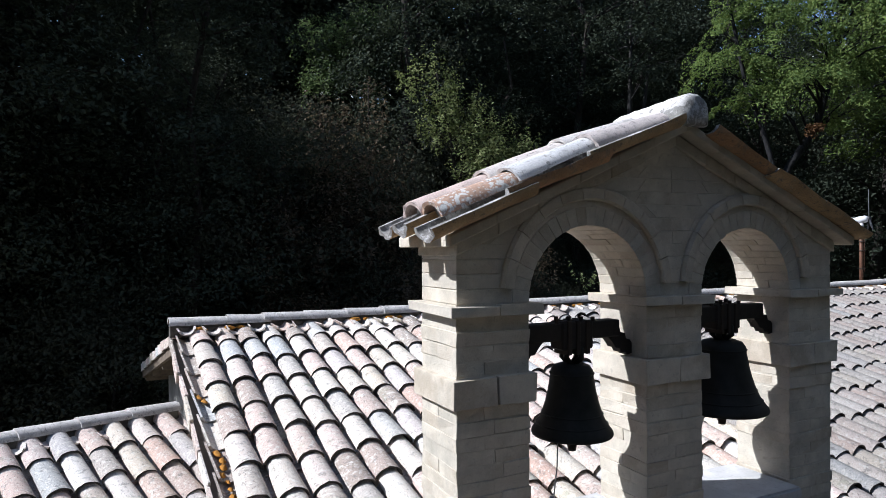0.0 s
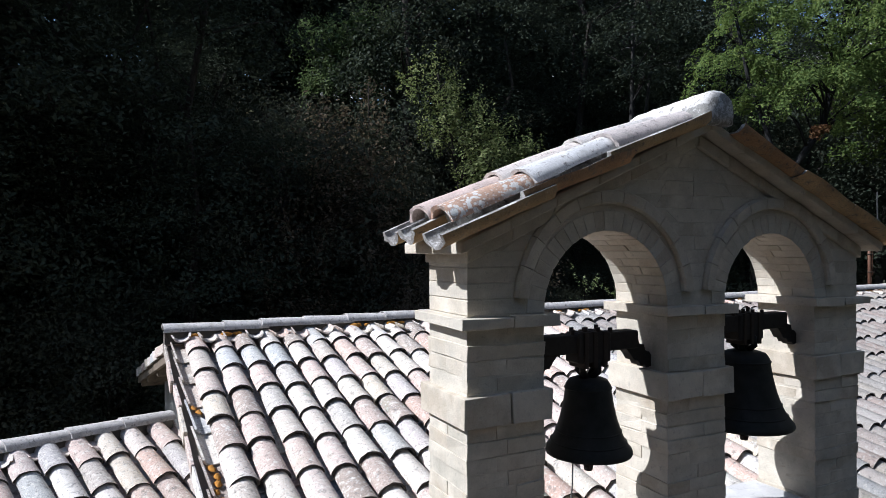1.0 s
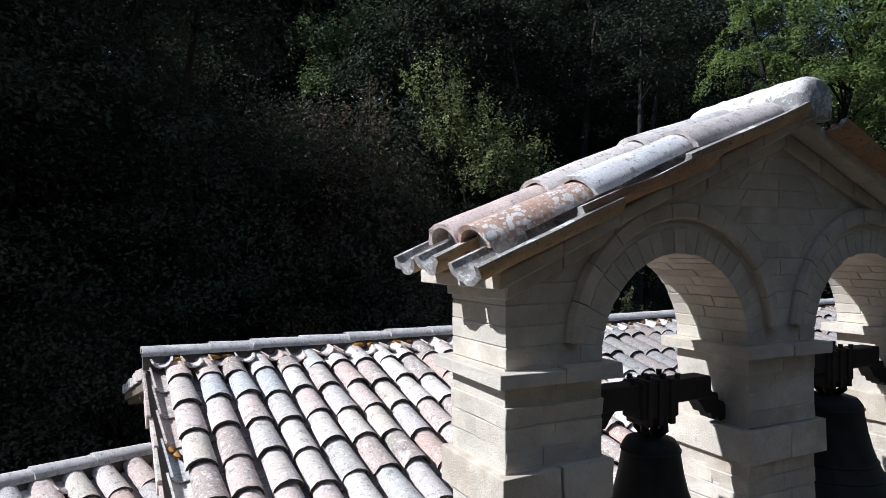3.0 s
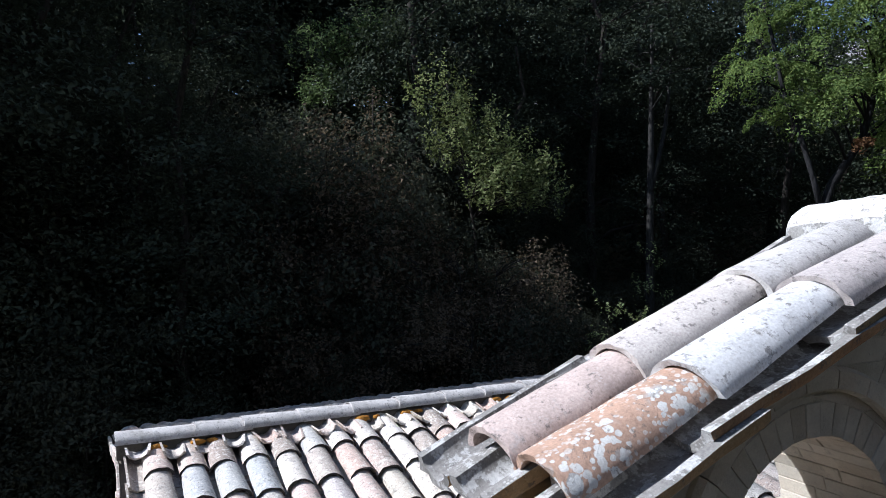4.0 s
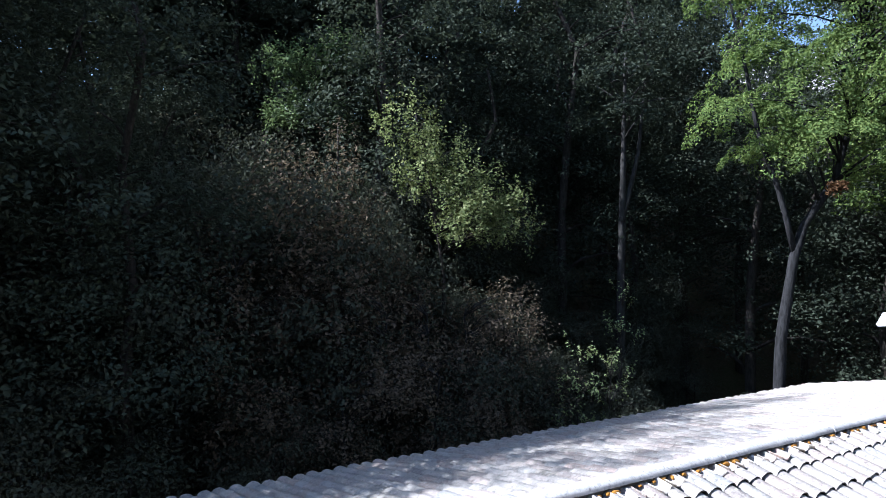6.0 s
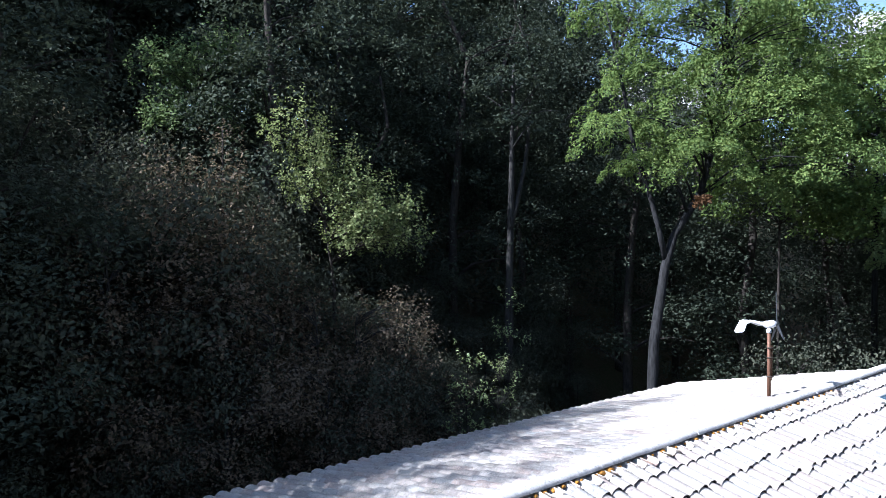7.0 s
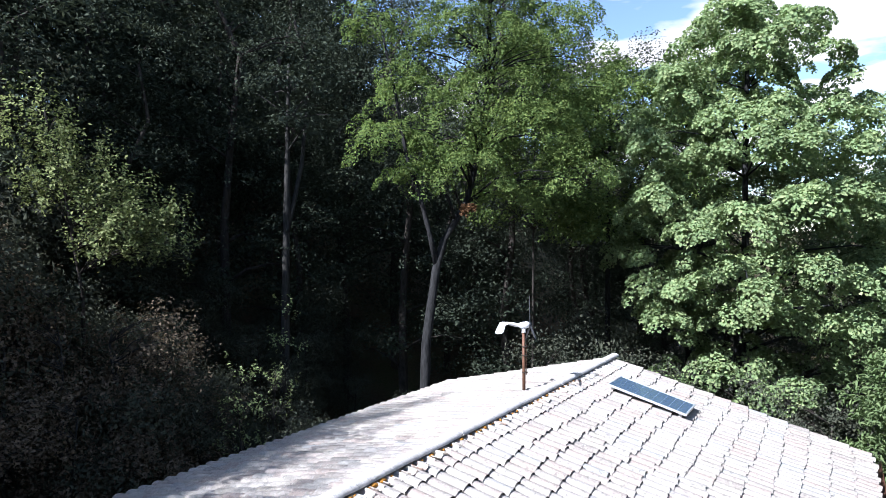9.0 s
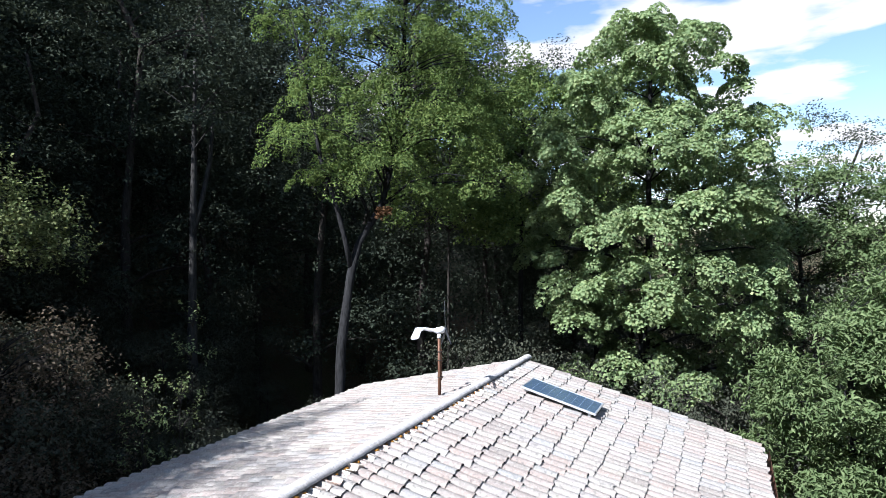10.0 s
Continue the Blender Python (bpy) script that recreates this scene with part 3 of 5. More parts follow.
while x < X1 - 0.1:
    ln = first[i] if i < len(first) else rng.uniform(0.39, 0.46)
    m = basis(Vector((x + ln + 0.03, RIDGE_Y + rng.uniform(-0.004, 0.004), RIDGE_Z + 0.118 + rng.uniform(-0.002, 0.003))), Vector((0, 1, 0)), Vector((-1, 0, 0)), Vector((0, 0, 1)))
    if x > 2.6:
        # beyond the bell gable the joints are sealed
        m.translation = Vector((x + ln, RIDGE_Y + rng.uniform(-0.006, 0.006), RIDGE_Z + 0.118 + rng.uniform(-0.004, 0.005)))
        part("ridge_tile", ridge_sealed, roof, m=m @ Matrix.Diagonal((1, (ln + 0.002) / 0.5, 1, 1)))
        x += ln
        i += 1
        continue
    ob = part("ridge_tile", rng.choice(ridge_stock), roof, m=m @ pose(0, 0, 0, 1.0 + rng.uniform(-0.3, 0.3), rng.uniform(-3, 3), rng.uniform(-0.8, 0.8)) @ Matrix.Diagonal((1, (ln + 0.06) / 0.5, 1, 1)))
    x += ln
    i += 1
shard = [mesh_of("tile_shard", *(lambda V, F, S: ([(a, b, -c) for a, b, c in V], [f[::-1] for f in F], CLAY, S))(*barrel(0.13 + 0.03 * q, 0.085, 0.075, 0.7, 0.016, 5, rng, 0.014))) for q in range(3)]
for c in range(70):
    u = 0.24 + (c - 0.5) * STEP
    p = Vector((X0 + u + rng.uniform(-0.01, 0.01), RIDGE_Y, RIDGE_Z)) + ed_f * (0.085 + rng.uniform(0, 0.03)) + Vector((0, 0, 0.118 + rng.uniform(0, 0.018)))
    part("tile_shard", rng.choice(shard), roof, m=basis(p, EX, ed_f, EX.cross(ed_f) * (1 if EX.cross(ed_f).z > 0 else -1)) @ pose(0, 0, 0, rng.uniform(2, 13), rng.uniform(-10, 10), rng.uniform(-12, 12)))

# crusts of orange lichen in the shade of the ridge and down the verge channel


def crust(seed, length, width):
    """One bumpy cushion of lichen."""
    V, F = [(0.0, 0.0, 0.020)], []
    rings, n = 5, 18
    for i in range(1, rings + 1):
        f = i / rings
        for k in range(n):
            a = 2 * math.pi * k / n
            edge = 1 + 0.55 * noise.noise(Vector((math.cos(a) * 2.1, math.sin(a) * 2.1, seed * 5.0)))
            x, y = length * f * edge * math.cos(a), width * f * edge * math.sin(a)
            V.append((x, y, 0.020 * (1 - f ** 3) + 0.012 * (1 - f) * noise.noise(Vector((x * 120, y * 120, seed * 3.0))) + 0.006 * noise.noise(Vector((x * 60, y * 60, seed)))))
    F += [(0, 1 + k, 1 + (k + 1) % n) for k in range(n)]
    for i in range(rings - 1):
        for k in range(n):
            p, q = 1 + i * n + k, 1 + i * n + (k + 1) % n
            F.append((p, p + n, q + n, q))
    return mesh_of("lichen", V, F, LICHEN, True)


crusts = [crust(q + 1, 0.042 + 0.008 * q, 0.020 + 0.003 * q) for q in range(4)]
for x in (-0.70, -0.43, -0.33, 0.82, 0.95, 1.22, 1.33, 2.1, 2.25, 2.32, 2.5, 3.1, 3.6, 3.72, 4.6, 5.4, 5.55, 6.6, 7.4, 8.1, 8.3):
    p = Vector((x, RIDGE_Y - 0.118, RIDGE_Z + 0.085))
    part("lichen", rng.choice(crusts), roof, "crust of orange lichen", m=Matrix.Translation(p) @ pose(0, 0, 0, 35, 0, rng.uniform(-20, 20)) @ Matrix.Scale(rng.uniform(0.7, 1.15), 4))
for i in range(44):
    p = Vector((3.0 + i * 0.21 + rng.uniform(-0.08, 0.08), RIDGE_Y - 0.112 - rng.uniform(0, 0.02), RIDGE_Z + 0.085))
    part("lichen", rng.choice(crusts), roof, "crust of orange lichen", m=Matrix.Translation(p) @ pose(0, 0, 0, 35, 0, rng.uniform(-20, 20)) @ Matrix.Scale(rng.uniform(0.5, 0.95), 4))
for s in (0.95, 1.02, 1.75, 1.84, 1.92, 2.0, 2.08, 2.16, 2.24):
    p = Vector((X0 + 0.11 + rng.uniform(-0.02, 0.02), RIDGE_Y, RIDGE_Z + 0.03)) + ed_f * (s + 0.3)
    part("lichen", rng.choice(crusts), roof, "crust of orange lichen", m=Matrix.Translation(p) @ pose(0, 0, 0, 16, 0, 90 + rng.uniform(-20, 20)) @ Matrix.Scale(rng.uniform(0.6, 1.1), 4))

# ---------------------------------------------------------------- lower side building

AX = Vector((math.cos(radians(21)), math.sin(radians(21)), 0))
AD = Vector((math.sin(radians(21)) * 0.93, -math.cos(radians(21)) * 0.93, -0.36)).normalized()
A_TOP = Vector((-0.90, 4.10, 5.80))
A_LEN, A_DOWN = 4.6, 3.2
A_O = A_TOP - AX * A_LEN
annex = thing("side_building", "low side building with a weathered barrel-tile roof", "building")
a_roof = part("roof", slab_between("roof", [A_O, A_TOP, A_TOP + AD * A_DOWN, A_O + AD * A_DOWN][::-1], 0.05, DECK), annex, "roof of pale weathered clay barrel tiles")
aw = []
for q in (A_O + AX * 0.2 + AD * 0.1, A_TOP - AX * 0.05 + AD * 0.1, A_TOP - AX * 0.05 + AD * (A_DOWN - 0.4), A_O + AX * 0.2 + AD * (A_DOWN - 0.4)):
    aw.append(q - Vector((0, 0, 0.06)))
aw += [Vector((q.x, q.y, -0.3)) for q in aw]
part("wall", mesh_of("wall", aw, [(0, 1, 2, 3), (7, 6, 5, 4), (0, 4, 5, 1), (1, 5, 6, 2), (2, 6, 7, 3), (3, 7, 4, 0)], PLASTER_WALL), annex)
annex_places = roof_rows(A_LEN, A_O, AX, AD, A_DOWN, rng, offset=0.16)
d = 0.0
while d < A_LEN - 0.1:
    ln = rng.uniform(0.38, 0.47)
    p = A_TOP - AX * d + Vector((0, 0, 0.075 + rng.uniform(-0.004, 0.004)))
    part("ridge_tile", rng.choice(ridge_stock), a_roof, m=basis(p + AX * 0.02, AX.cross(Vector((0, 0, 1))) * -1, -AX, Vector((0, 0, 1))) @ pose(0, 0, 0, 0.8, rng.uniform(-3, 3), rng.uniform(-1.3, 1.3)) @ Matrix.Diagonal((1, (ln + 0.06) / 0.5, 1, 1)))
    d += ln
an = AX.cross(AD)
an = an if an.z > 0 else -an
for c in range(18):
    p = A_O + AX * (0.16 + (c + 0.5) * STEP) + AD * (0.085 + rng.uniform(0, 0.03)) + Vector((0, 0, 0.105))
    part("tile_shard", rng.choice(shard), a_roof, m=basis(p, AX, AD, an) @ pose(0, 0, 0, rng.uniform(2, 13), rng.uniform(-10, 10), rng.uniform(-12, 12)))
bedv, bedf = tube([A_O, A_TOP], [0.09, 0.09], 10)
part("ridge_mortar", mesh_of("ridge_mortar", [v + Vector((0, 0, 0.01)) for v in bedv], bedf, RECESS_DARK_MORTAR, True), a_roof, "lime mortar bed")

# ---------------------------------------------------------------- bell gable

W, D = 2.64, 0.37
PIERS = ((0.0, 0.39), (1.125, 1.525), (2.25, 2.64))
ARCH = ((0.7575, 0.3675), (1.8875, 0.3625))
SPRING = 7.135
COURSE = 0.0685
SLOPE_G = 0.432
APEX_X = 1.32
EAVE_G = 7.43
tower = thing("bell_gable", "buff brick bell gable with two arched openings on the church wall", "bell gable")


def gable_top(x):
    return EAVE_G + SLOPE_G * (APEX_X - abs(x - APEX_X))


brng = random.Random(5)
for a, b in PIERS:
    part("pier_core", box("pier_core", a + 0.0012, b - 0.0012, 0.0012, D - 0.0012, 4.6, SPRING, MORTAR, 0.0), tower, "recessed lime mortar")
# core over the arches
cv, cf = [], []
nx = 240
for i in range(nx + 1):
    x = 0.007 + (W - 0.014) * i / nx
    low = SPRING - 0.005
    for cx, r in ARCH:
        if abs(x - cx) < r + 0.0025:
            low = SPRING + math.sqrt(max(0.0, (r + 0.0025) ** 2 - (x - cx) ** 2))
    hi = gable_top(x)
    cv += [(x, 0.0006, low), (x, 0.0006, hi), (x, D - 0.0006, low), (x, D - 0.0006, hi)]
for i in range(nx):
    o, p = i * 4, i * 4 + 4
    cf += [(o, p, p + 1, o + 1), (o + 3, p + 3, p + 2, o + 2), (o + 1, p + 1, p + 3, o + 3), (o + 2, p + 2, p, o)]
cf += [(0, 1, 3, 2), (nx * 4, nx * 4 + 2, nx * 4 + 3, nx * 4 + 1)]
part("gable_core", mesh_of("gable_core", cv, cf, MORTAR), tower, "recessed lime mortar")
part("base_wall", box("base_wall", 0.004, W - 0.004, 0.004, D - 0.004, 4.6, 5.90, MORTAR, 0.01), tower)

COURSES = [(5.58 + 0.068 * i, 5.58 + 0.068 * (i + 1), 0.0) for i in range(16)]
COURSES += [(6.668, 6.803, 0.031)]
COURSES += [(6.803 + 0.06975 * i, 6.803 + 0.06975 * (i + 1), 0.0) for i in range(4)]
COURSES += [(7.082, SPRING - 0.003, 0.052)]


def brick(x0, x1, y0, y1, z0, z1, rough=0.0045):
    j = 0.0025
    y0, y1 = y0 + brng.uniform(-0.002, 0.002), y1 + brng.uniform(-0.002, 0.002)
    return hexa("brick", [(x0 + j, y0, z0 + j), (x1 - j, y0, z0 + j), (x1 - j, y0, z1 - j), (x0 + j, y0, z1 - j),
                          (x0 + j, y1, z0 + j), (x1 - j, y1, z0 + j), (x1 - j, y1, z1 - j), (x0 + j, y1, z1 - j)], BRICK, 0.002, brng, rough)


for a, b in PIERS:
    for k, (z, top, out) in enumerate(COURSES):
        jit = brng.uniform(-0.003, 0.006)
        w = b - a
        if out:
            halves = [(a - out, a + w * 0.52, -out, D + out), (a + w * 0.52, b + out, -out, D + out)]
        elif k % 2:
            f = brng.choice((0.36, 0.62))
            halves = [(a, a + w * f, 0, D / 2), (a + w * f, b, 0, D / 2), (a, a + w * (1 - f), D / 2, D), (a + w * (1 - f), b, D / 2, D)]
        else:
            f = brng.choice((0.33, 0.5))
            halves = [(a, a + w / 2, 0, D * f), (a, a + w / 2, D * f, D), (a + w / 2, b, 0, D * (1 - f)), (a + w / 2, b, D * (1 - f), D)]
        for x0, x1, y0, y1 in halves:
            part("brick", brick(x0 - jit, x1 + jit, y0 - jit, y1 + jit, z, top), tower)

# courses over the springing, cut to the arches and the gable
RING = 0.465
z, k = SPRING, 0
while z < gable_top(APEX_X) - 0.03:
    top = z + COURSE
    mid = (z + top) / 2
    lo_l = max(0.0, APEX_X - (EAVE_G + SLOPE_G * APEX_X - z) / SLOPE_G) if z > EAVE_G else 0.0
    lo_t = max(0.0, APEX_X - (EAVE_G + SLOPE_G * APEX_X - top) / SLOPE_G) if top > EAVE_G else 0.0
    cuts = [(lo_l, lo_t, "edge")]
    spans = []
    left = (lo_l, lo_t)
    for cx, r in ARCH:
        half0 = math.sqrt(max(0.0, (RING) ** 2 - (z - SPRING) ** 2)) if z - SPRING < RING else 0
        half1 = math.sqrt(max(0.0, (RING) ** 2 - (top - SPRING) ** 2)) if top - SPRING < RING else 0
        if half0 > 0.02:
            spans.append((left, (cx - half0, cx - half1)))
            left = (cx + half0, cx + half1)
    spans.append((left, (W - lo_l, W - lo_t)))
    for (a0, a1), (b0, b1) in spans:
        if b0 - a0 < 0.03 or b1 < a1 + 0.01:
            continue
        n = max(1, round((b0 - a0) / 0.25))
        xs = [i / n for i in range(n + 1)]
        for i in range(1, n):
            xs[i] += (0.5 if k % 2 else 0.0) / n * 0.8 + brng.uniform(-0.08, 0.08) / n
        xs = [min(1.0, v) for v in xs]
        for i in range(n):
            j = 0.0020
            p0, p1 = a0 + (b0 - a0) * xs[i] + j, a0 + (b0 - a0) * xs[i + 1] - j
            q0, q1 = a1 + (b1 - a1) * xs[i] + j, a1 + (b1 - a1) * xs[i + 1] - j
            if p1 - p0 < 0.02 or q1 - q0 < 0.008:
                continue
            o = brng.uniform(0.0008, 0.0028)
            part("brick", hexa("brick", [(p0, -o, z + j), (p1, -o, z + j), (q1, -o, top - j), (q0, -o, top - j),
                                         (p0, D + o, z + j), (p1, D + o, z + j), (q1, D + o, top - j), (q0, D + o, top - j)], BRICK, 0.0014, brng, 0.0015), tower)
    z = top
    k += 1

# arch rings: voussoirs and the raised hood course round them
for cx, r in ARCH:
    n = 23
    for i in range(n):
        a0, a1 = math.pi * i / n, math.pi * (i + 1) / n
        e = 0.0035
        mid = D * ((0.34, 0.66, 0.5)[i % 3] + brng.uniform(-0.03, 0.03))
        drop = brng.uniform(-0.002, 0.002)
        for y0, y1 in ((-0.001 - brng.uniform(0, 0.003), mid - 0.003), (mid + 0.003, D + 0.001)):
            pts = []
            for y in (y0, y1):
                for rr, aa in ((r + drop, a0 + e), (r + drop, a1 - e), (RING - 0.004, a1 - e * 0.8), (RING - 0.004, a0 + e * 0.8)):
                    pts.append((cx + rr * math.cos(aa), y, SPRING + rr * math.sin(aa)))
            part("voussoir", hexa("voussoir", pts, BRICK, 0.0018, brng, 0.0015), tower)
    n = 11
    for i in range(n):
        a0, a1 = math.pi * (0.025 + 0.95 * i / n), math.pi * (0.025 + 0.95 * (i + 1) / n)
        V, F = [], []
        for s in range(4):
            aa = a0 + 0.004 + (a1 - a0 - 0.008) * s / 3
            for rr, y in ((RING + 0.006, -0.030), (RING + 0.054, -0.031), (RING + 0.066, -0.016), (RING + 0.066, 0.03), (RING + 0.0, 0.03), (RING - 0.002, -0.020)):
                V.append((cx + rr * math.cos(aa), y + brng.uniform(-0.001, 0.001), SPRING + 0.03 + rr * math.sin(aa)))
        for s in range(3):
            for q in range(6):
                F.append((s * 6 + q, s * 6 + (q + 1) % 6, s * 6 + 6 + (q + 1) % 6, s * 6 + 6 + q))
        F += [(5, 4, 3, 2, 1, 0), (18, 19, 20, 21, 22, 23)]
        part("hood_brick", mesh_of("hood_brick", V, F, BRICK), tower)

# sills between the piers
for a, b in ((0.39, 1.125), (1.525, 2.25)):
    bm = box_bm(a + 0.003, b - 0.003, -0.09, D + 0.03, 5.905, 5.975, 0.014, 2)
    part("sill", of_bm("sill", bm, CEMENT), tower, "pale cement sill")

# raking course under the tiles, both sides
trng = random.Random(23)
for sgn in (-1, 1):
    def gp(x):
        return APEX_X + sgn * x
    for (y0, y1, h0, h1, reach, nm) in ((-0.024, D + 0.024, -0.070, -0.004, 1.33, "raking_brick"), (-0.105, D + 0.105, 0.0, 0.050, 1.40, "raking_slab")):
        n = 6
        for i in range(n):
            s0, s1 = i * reach / n, (i + 1) * reach / n
            e = 0.0008
            pts = [(gp(q), y, EAVE_G + SLOPE_G * (APEX_X - q) + h) for y in (y0, y1) for q, h in ((s0 + e, h0), (s1 - e, h0), (s1 - e, h1), (s0 + e, h1))]
            part(nm, hexa(nm, pts, BRICK, 0.005, trng, 0.002), tower)

# tiles of the little roof: three channels and two rows of covers on each slope


def weathered(V, seed, amount):
    """Shifts the points of a tile a little, as hand-made clay is uneven."""
    return [Vector(v) + noise.noise_vector(Vector(v) * 16 + Vector((seed * 3.1, 0, 0))) * amount for v in V]


TOP_G = Vector((APEX_X, 0, EAVE_G + SLOPE_G * APEX_X + 0.094))
COVER_ROWS = ((0.16, 0.68, 0.000, 5.0), (0.60, 1.147, 0.042, 1.2), (1.06, 1.557, 0.042, 1.2))
CHANNEL_ROWS = ((0.15, 0.785, 0.022, 2.8), (0.65, 1.255, 0.022, 3.0), (1.11, 1.660, 0.030, 1.0))
COVER_LOOK = {(0, 0): CLAY_BUFF, (0, 1): CLAY_PALE, (0, 2): CLAY_RUST, (1, 0): CLAY_RIDGE, (1, 1): CLAY_CREAM, (1, 2): CLAY_PINK}
for sgn in (-1, 1):
    ed = Vector((sgn, 0, -SLOPE_G)).normalized()
    ex = Vector((0, 1, 0))
    en = ex.cross(ed)
    en = en if en.z > 0 else -en
    lean = -sgn
    for col, y in enumerate((-0.042, 0.168) if sgn < 0 else (0.09, 0.30)):
        for row, (s0, s1, base, tilt) in enumerate(COVER_ROWS):
            ln = s1 - s0
            V, F, S = barrel(ln, 0.082, 0.106, 0.72, 0.021, 14, trng, 0.006, 6)
            me = mesh_of("cover_tile", weathered(V, row + 3 * col, 0.004), F, COVER_LOOK[(col, row)] if sgn < 0 else CLAY_GREY, S)
            p = TOP_G + ed * s0 + ex * (y + trng.uniform(-0.006, 0.006)) + en * (base + 0.010 * col - (0.030 if sgn > 0 else 0.0))
            part("cover_tile", me, tower, "lichened clay barrel tile" if row == 2 else "", m=basis(p, ex, ed, en) @ pose(0, 0, 0, tilt * lean if sgn < 0 else 1.8, trng.uniform(-2, 2), trng.uniform(-1.2, 1.2)))
    for col, y in enumerate((-0.125 if sgn < 0 else -0.085, 0.108, 0.288)):
        for row, (s0, s1, base, tilt) in enumerate(CHANNEL_ROWS):
            if sgn > 0:
                s1 -= 0.06
            flat = (0.62 if sgn < 0 else 0.40) if col == 0 else 0.75
            V, F, S = barrel(s1 - s0, 0.106 if col == 0 else 0.098, 0.096 if col == 0 else 0.084, flat, 0.026, 10, trng, 0.004, 5)
            V = [(a, b, -c) for a, b, c in weathered(V, 11 + row + 3 * col, 0.010)]
            under = [1 if i % 2 == 0 else 0 for i in range(20)]
            marks = (under + [0, 0]) * 4 + [0] * 20
            me = mesh_of("channel_tile", V, [f[::-1] for f in F], CLAY_GREY, S, ((CLAY_OCHRE, CLAY_RED, CLAY_OCHRE)[(row + (sgn > 0)) % 3], marks))
            p = TOP_G + ed * s0 + ex * (y + trng.uniform(-0.005, 0.005)) + en * (base + (0.0, 0.018, -0.006)[col] + (0.0, 0.010, 0.030)[col] * (row == 2) - (0.032 if sgn > 0 else 0.0))
            part("channel_tile", me, tower, m=basis(p, ex, ed, en) @ pose(0, 0, 0, tilt if sgn < 0 else 0.6, trng.uniform(-2, 2), trng.uniform(-1, 1)))

# mortar packed under the lower ends of the covers
for col, y in enumerate((-0.042, 0.168)):
    ed = Vector((-1, 0, -SLOPE_G)).normalized()
    ex = Vector((0, 1, 0))
    en = ex.cross(ed)
    plug_V = []
    for d in (0.0, 0.10):
        for k in range(9):
            a = math.pi * k / 8
            plug_V.append((0.066 * math.cos(a), d + 0.012 * noise.noise(Vector((k * 1.3, d * 9, col))), -0.035 + 0.086 * math.sin(a) * (1 + 0.08 * noise.noise(Vector((k, d * 20, col + 3.0))))))
    plug_F = [(k, k + 1, k + 10, k + 9) for k in range(8)] + [(8, 0, 9, 17), tuple(range(9))[::-1], tuple(range(9, 18))]
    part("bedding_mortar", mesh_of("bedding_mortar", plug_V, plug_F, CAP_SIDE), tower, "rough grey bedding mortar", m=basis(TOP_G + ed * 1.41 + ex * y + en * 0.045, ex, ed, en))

# mortared ridge cap along the top: a flattened tile on a bed of rough mortar with upright sides
CAP_PROFILE = ((-0.098, -0.055), (-0.104, -0.01), (-0.100, 0.040), (-0.088, 0.072), (-0.064, 0.097), (-0.032, 0.112), (0.0, 0.116), (0.032, 0.112), (0.064, 0.097), (0.088, 0.072), (0.100, 0.040), (0.104, -0.01), (0.098, -0.055))
cap_V, cap_F, cap_M = [], [], []
ys = np.linspace(-0.160, 0.425, 25)
nc = len(CAP_PROFILE)
for i, y in enumerate(ys):
    end = 0.80 if i in (0, 24) else 0.95 if i in (1, 23) else 1.0
    for k, (cx_, cz_) in enumerate(CAP_PROFILE):
        rough = 0.011 if k < 3 or k > nc - 4 else 0.006
        w = 1 + rough * 9 * noise.noise(Vector((k * 0.8, y * 17, 0.0))) + 0.03 * noise.noise(Vector((k * 2.3, y * 41, 5.0)))
        cap_V.append((APEX_X + cx_ * end * w, y, EAVE_G + SLOPE_G * APEX_X + 0.042 + 0.036 * (0.425 - y) / 0.585 + cz_ * (end if cz_ > 0 else 1.0) * w))
for i in range(24):
    for k in range(nc - 1):
        a = i * nc + k
        cap_F.append((a, a + nc, a + nc + 1, a + 1))
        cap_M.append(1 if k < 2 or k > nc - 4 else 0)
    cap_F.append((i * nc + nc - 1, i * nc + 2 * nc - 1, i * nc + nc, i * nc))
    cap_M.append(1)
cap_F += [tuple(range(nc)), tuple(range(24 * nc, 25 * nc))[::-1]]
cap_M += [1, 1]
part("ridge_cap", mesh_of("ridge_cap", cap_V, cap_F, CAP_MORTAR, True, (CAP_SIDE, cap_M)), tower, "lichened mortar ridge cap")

# ---------------------------------------------------------------- bells


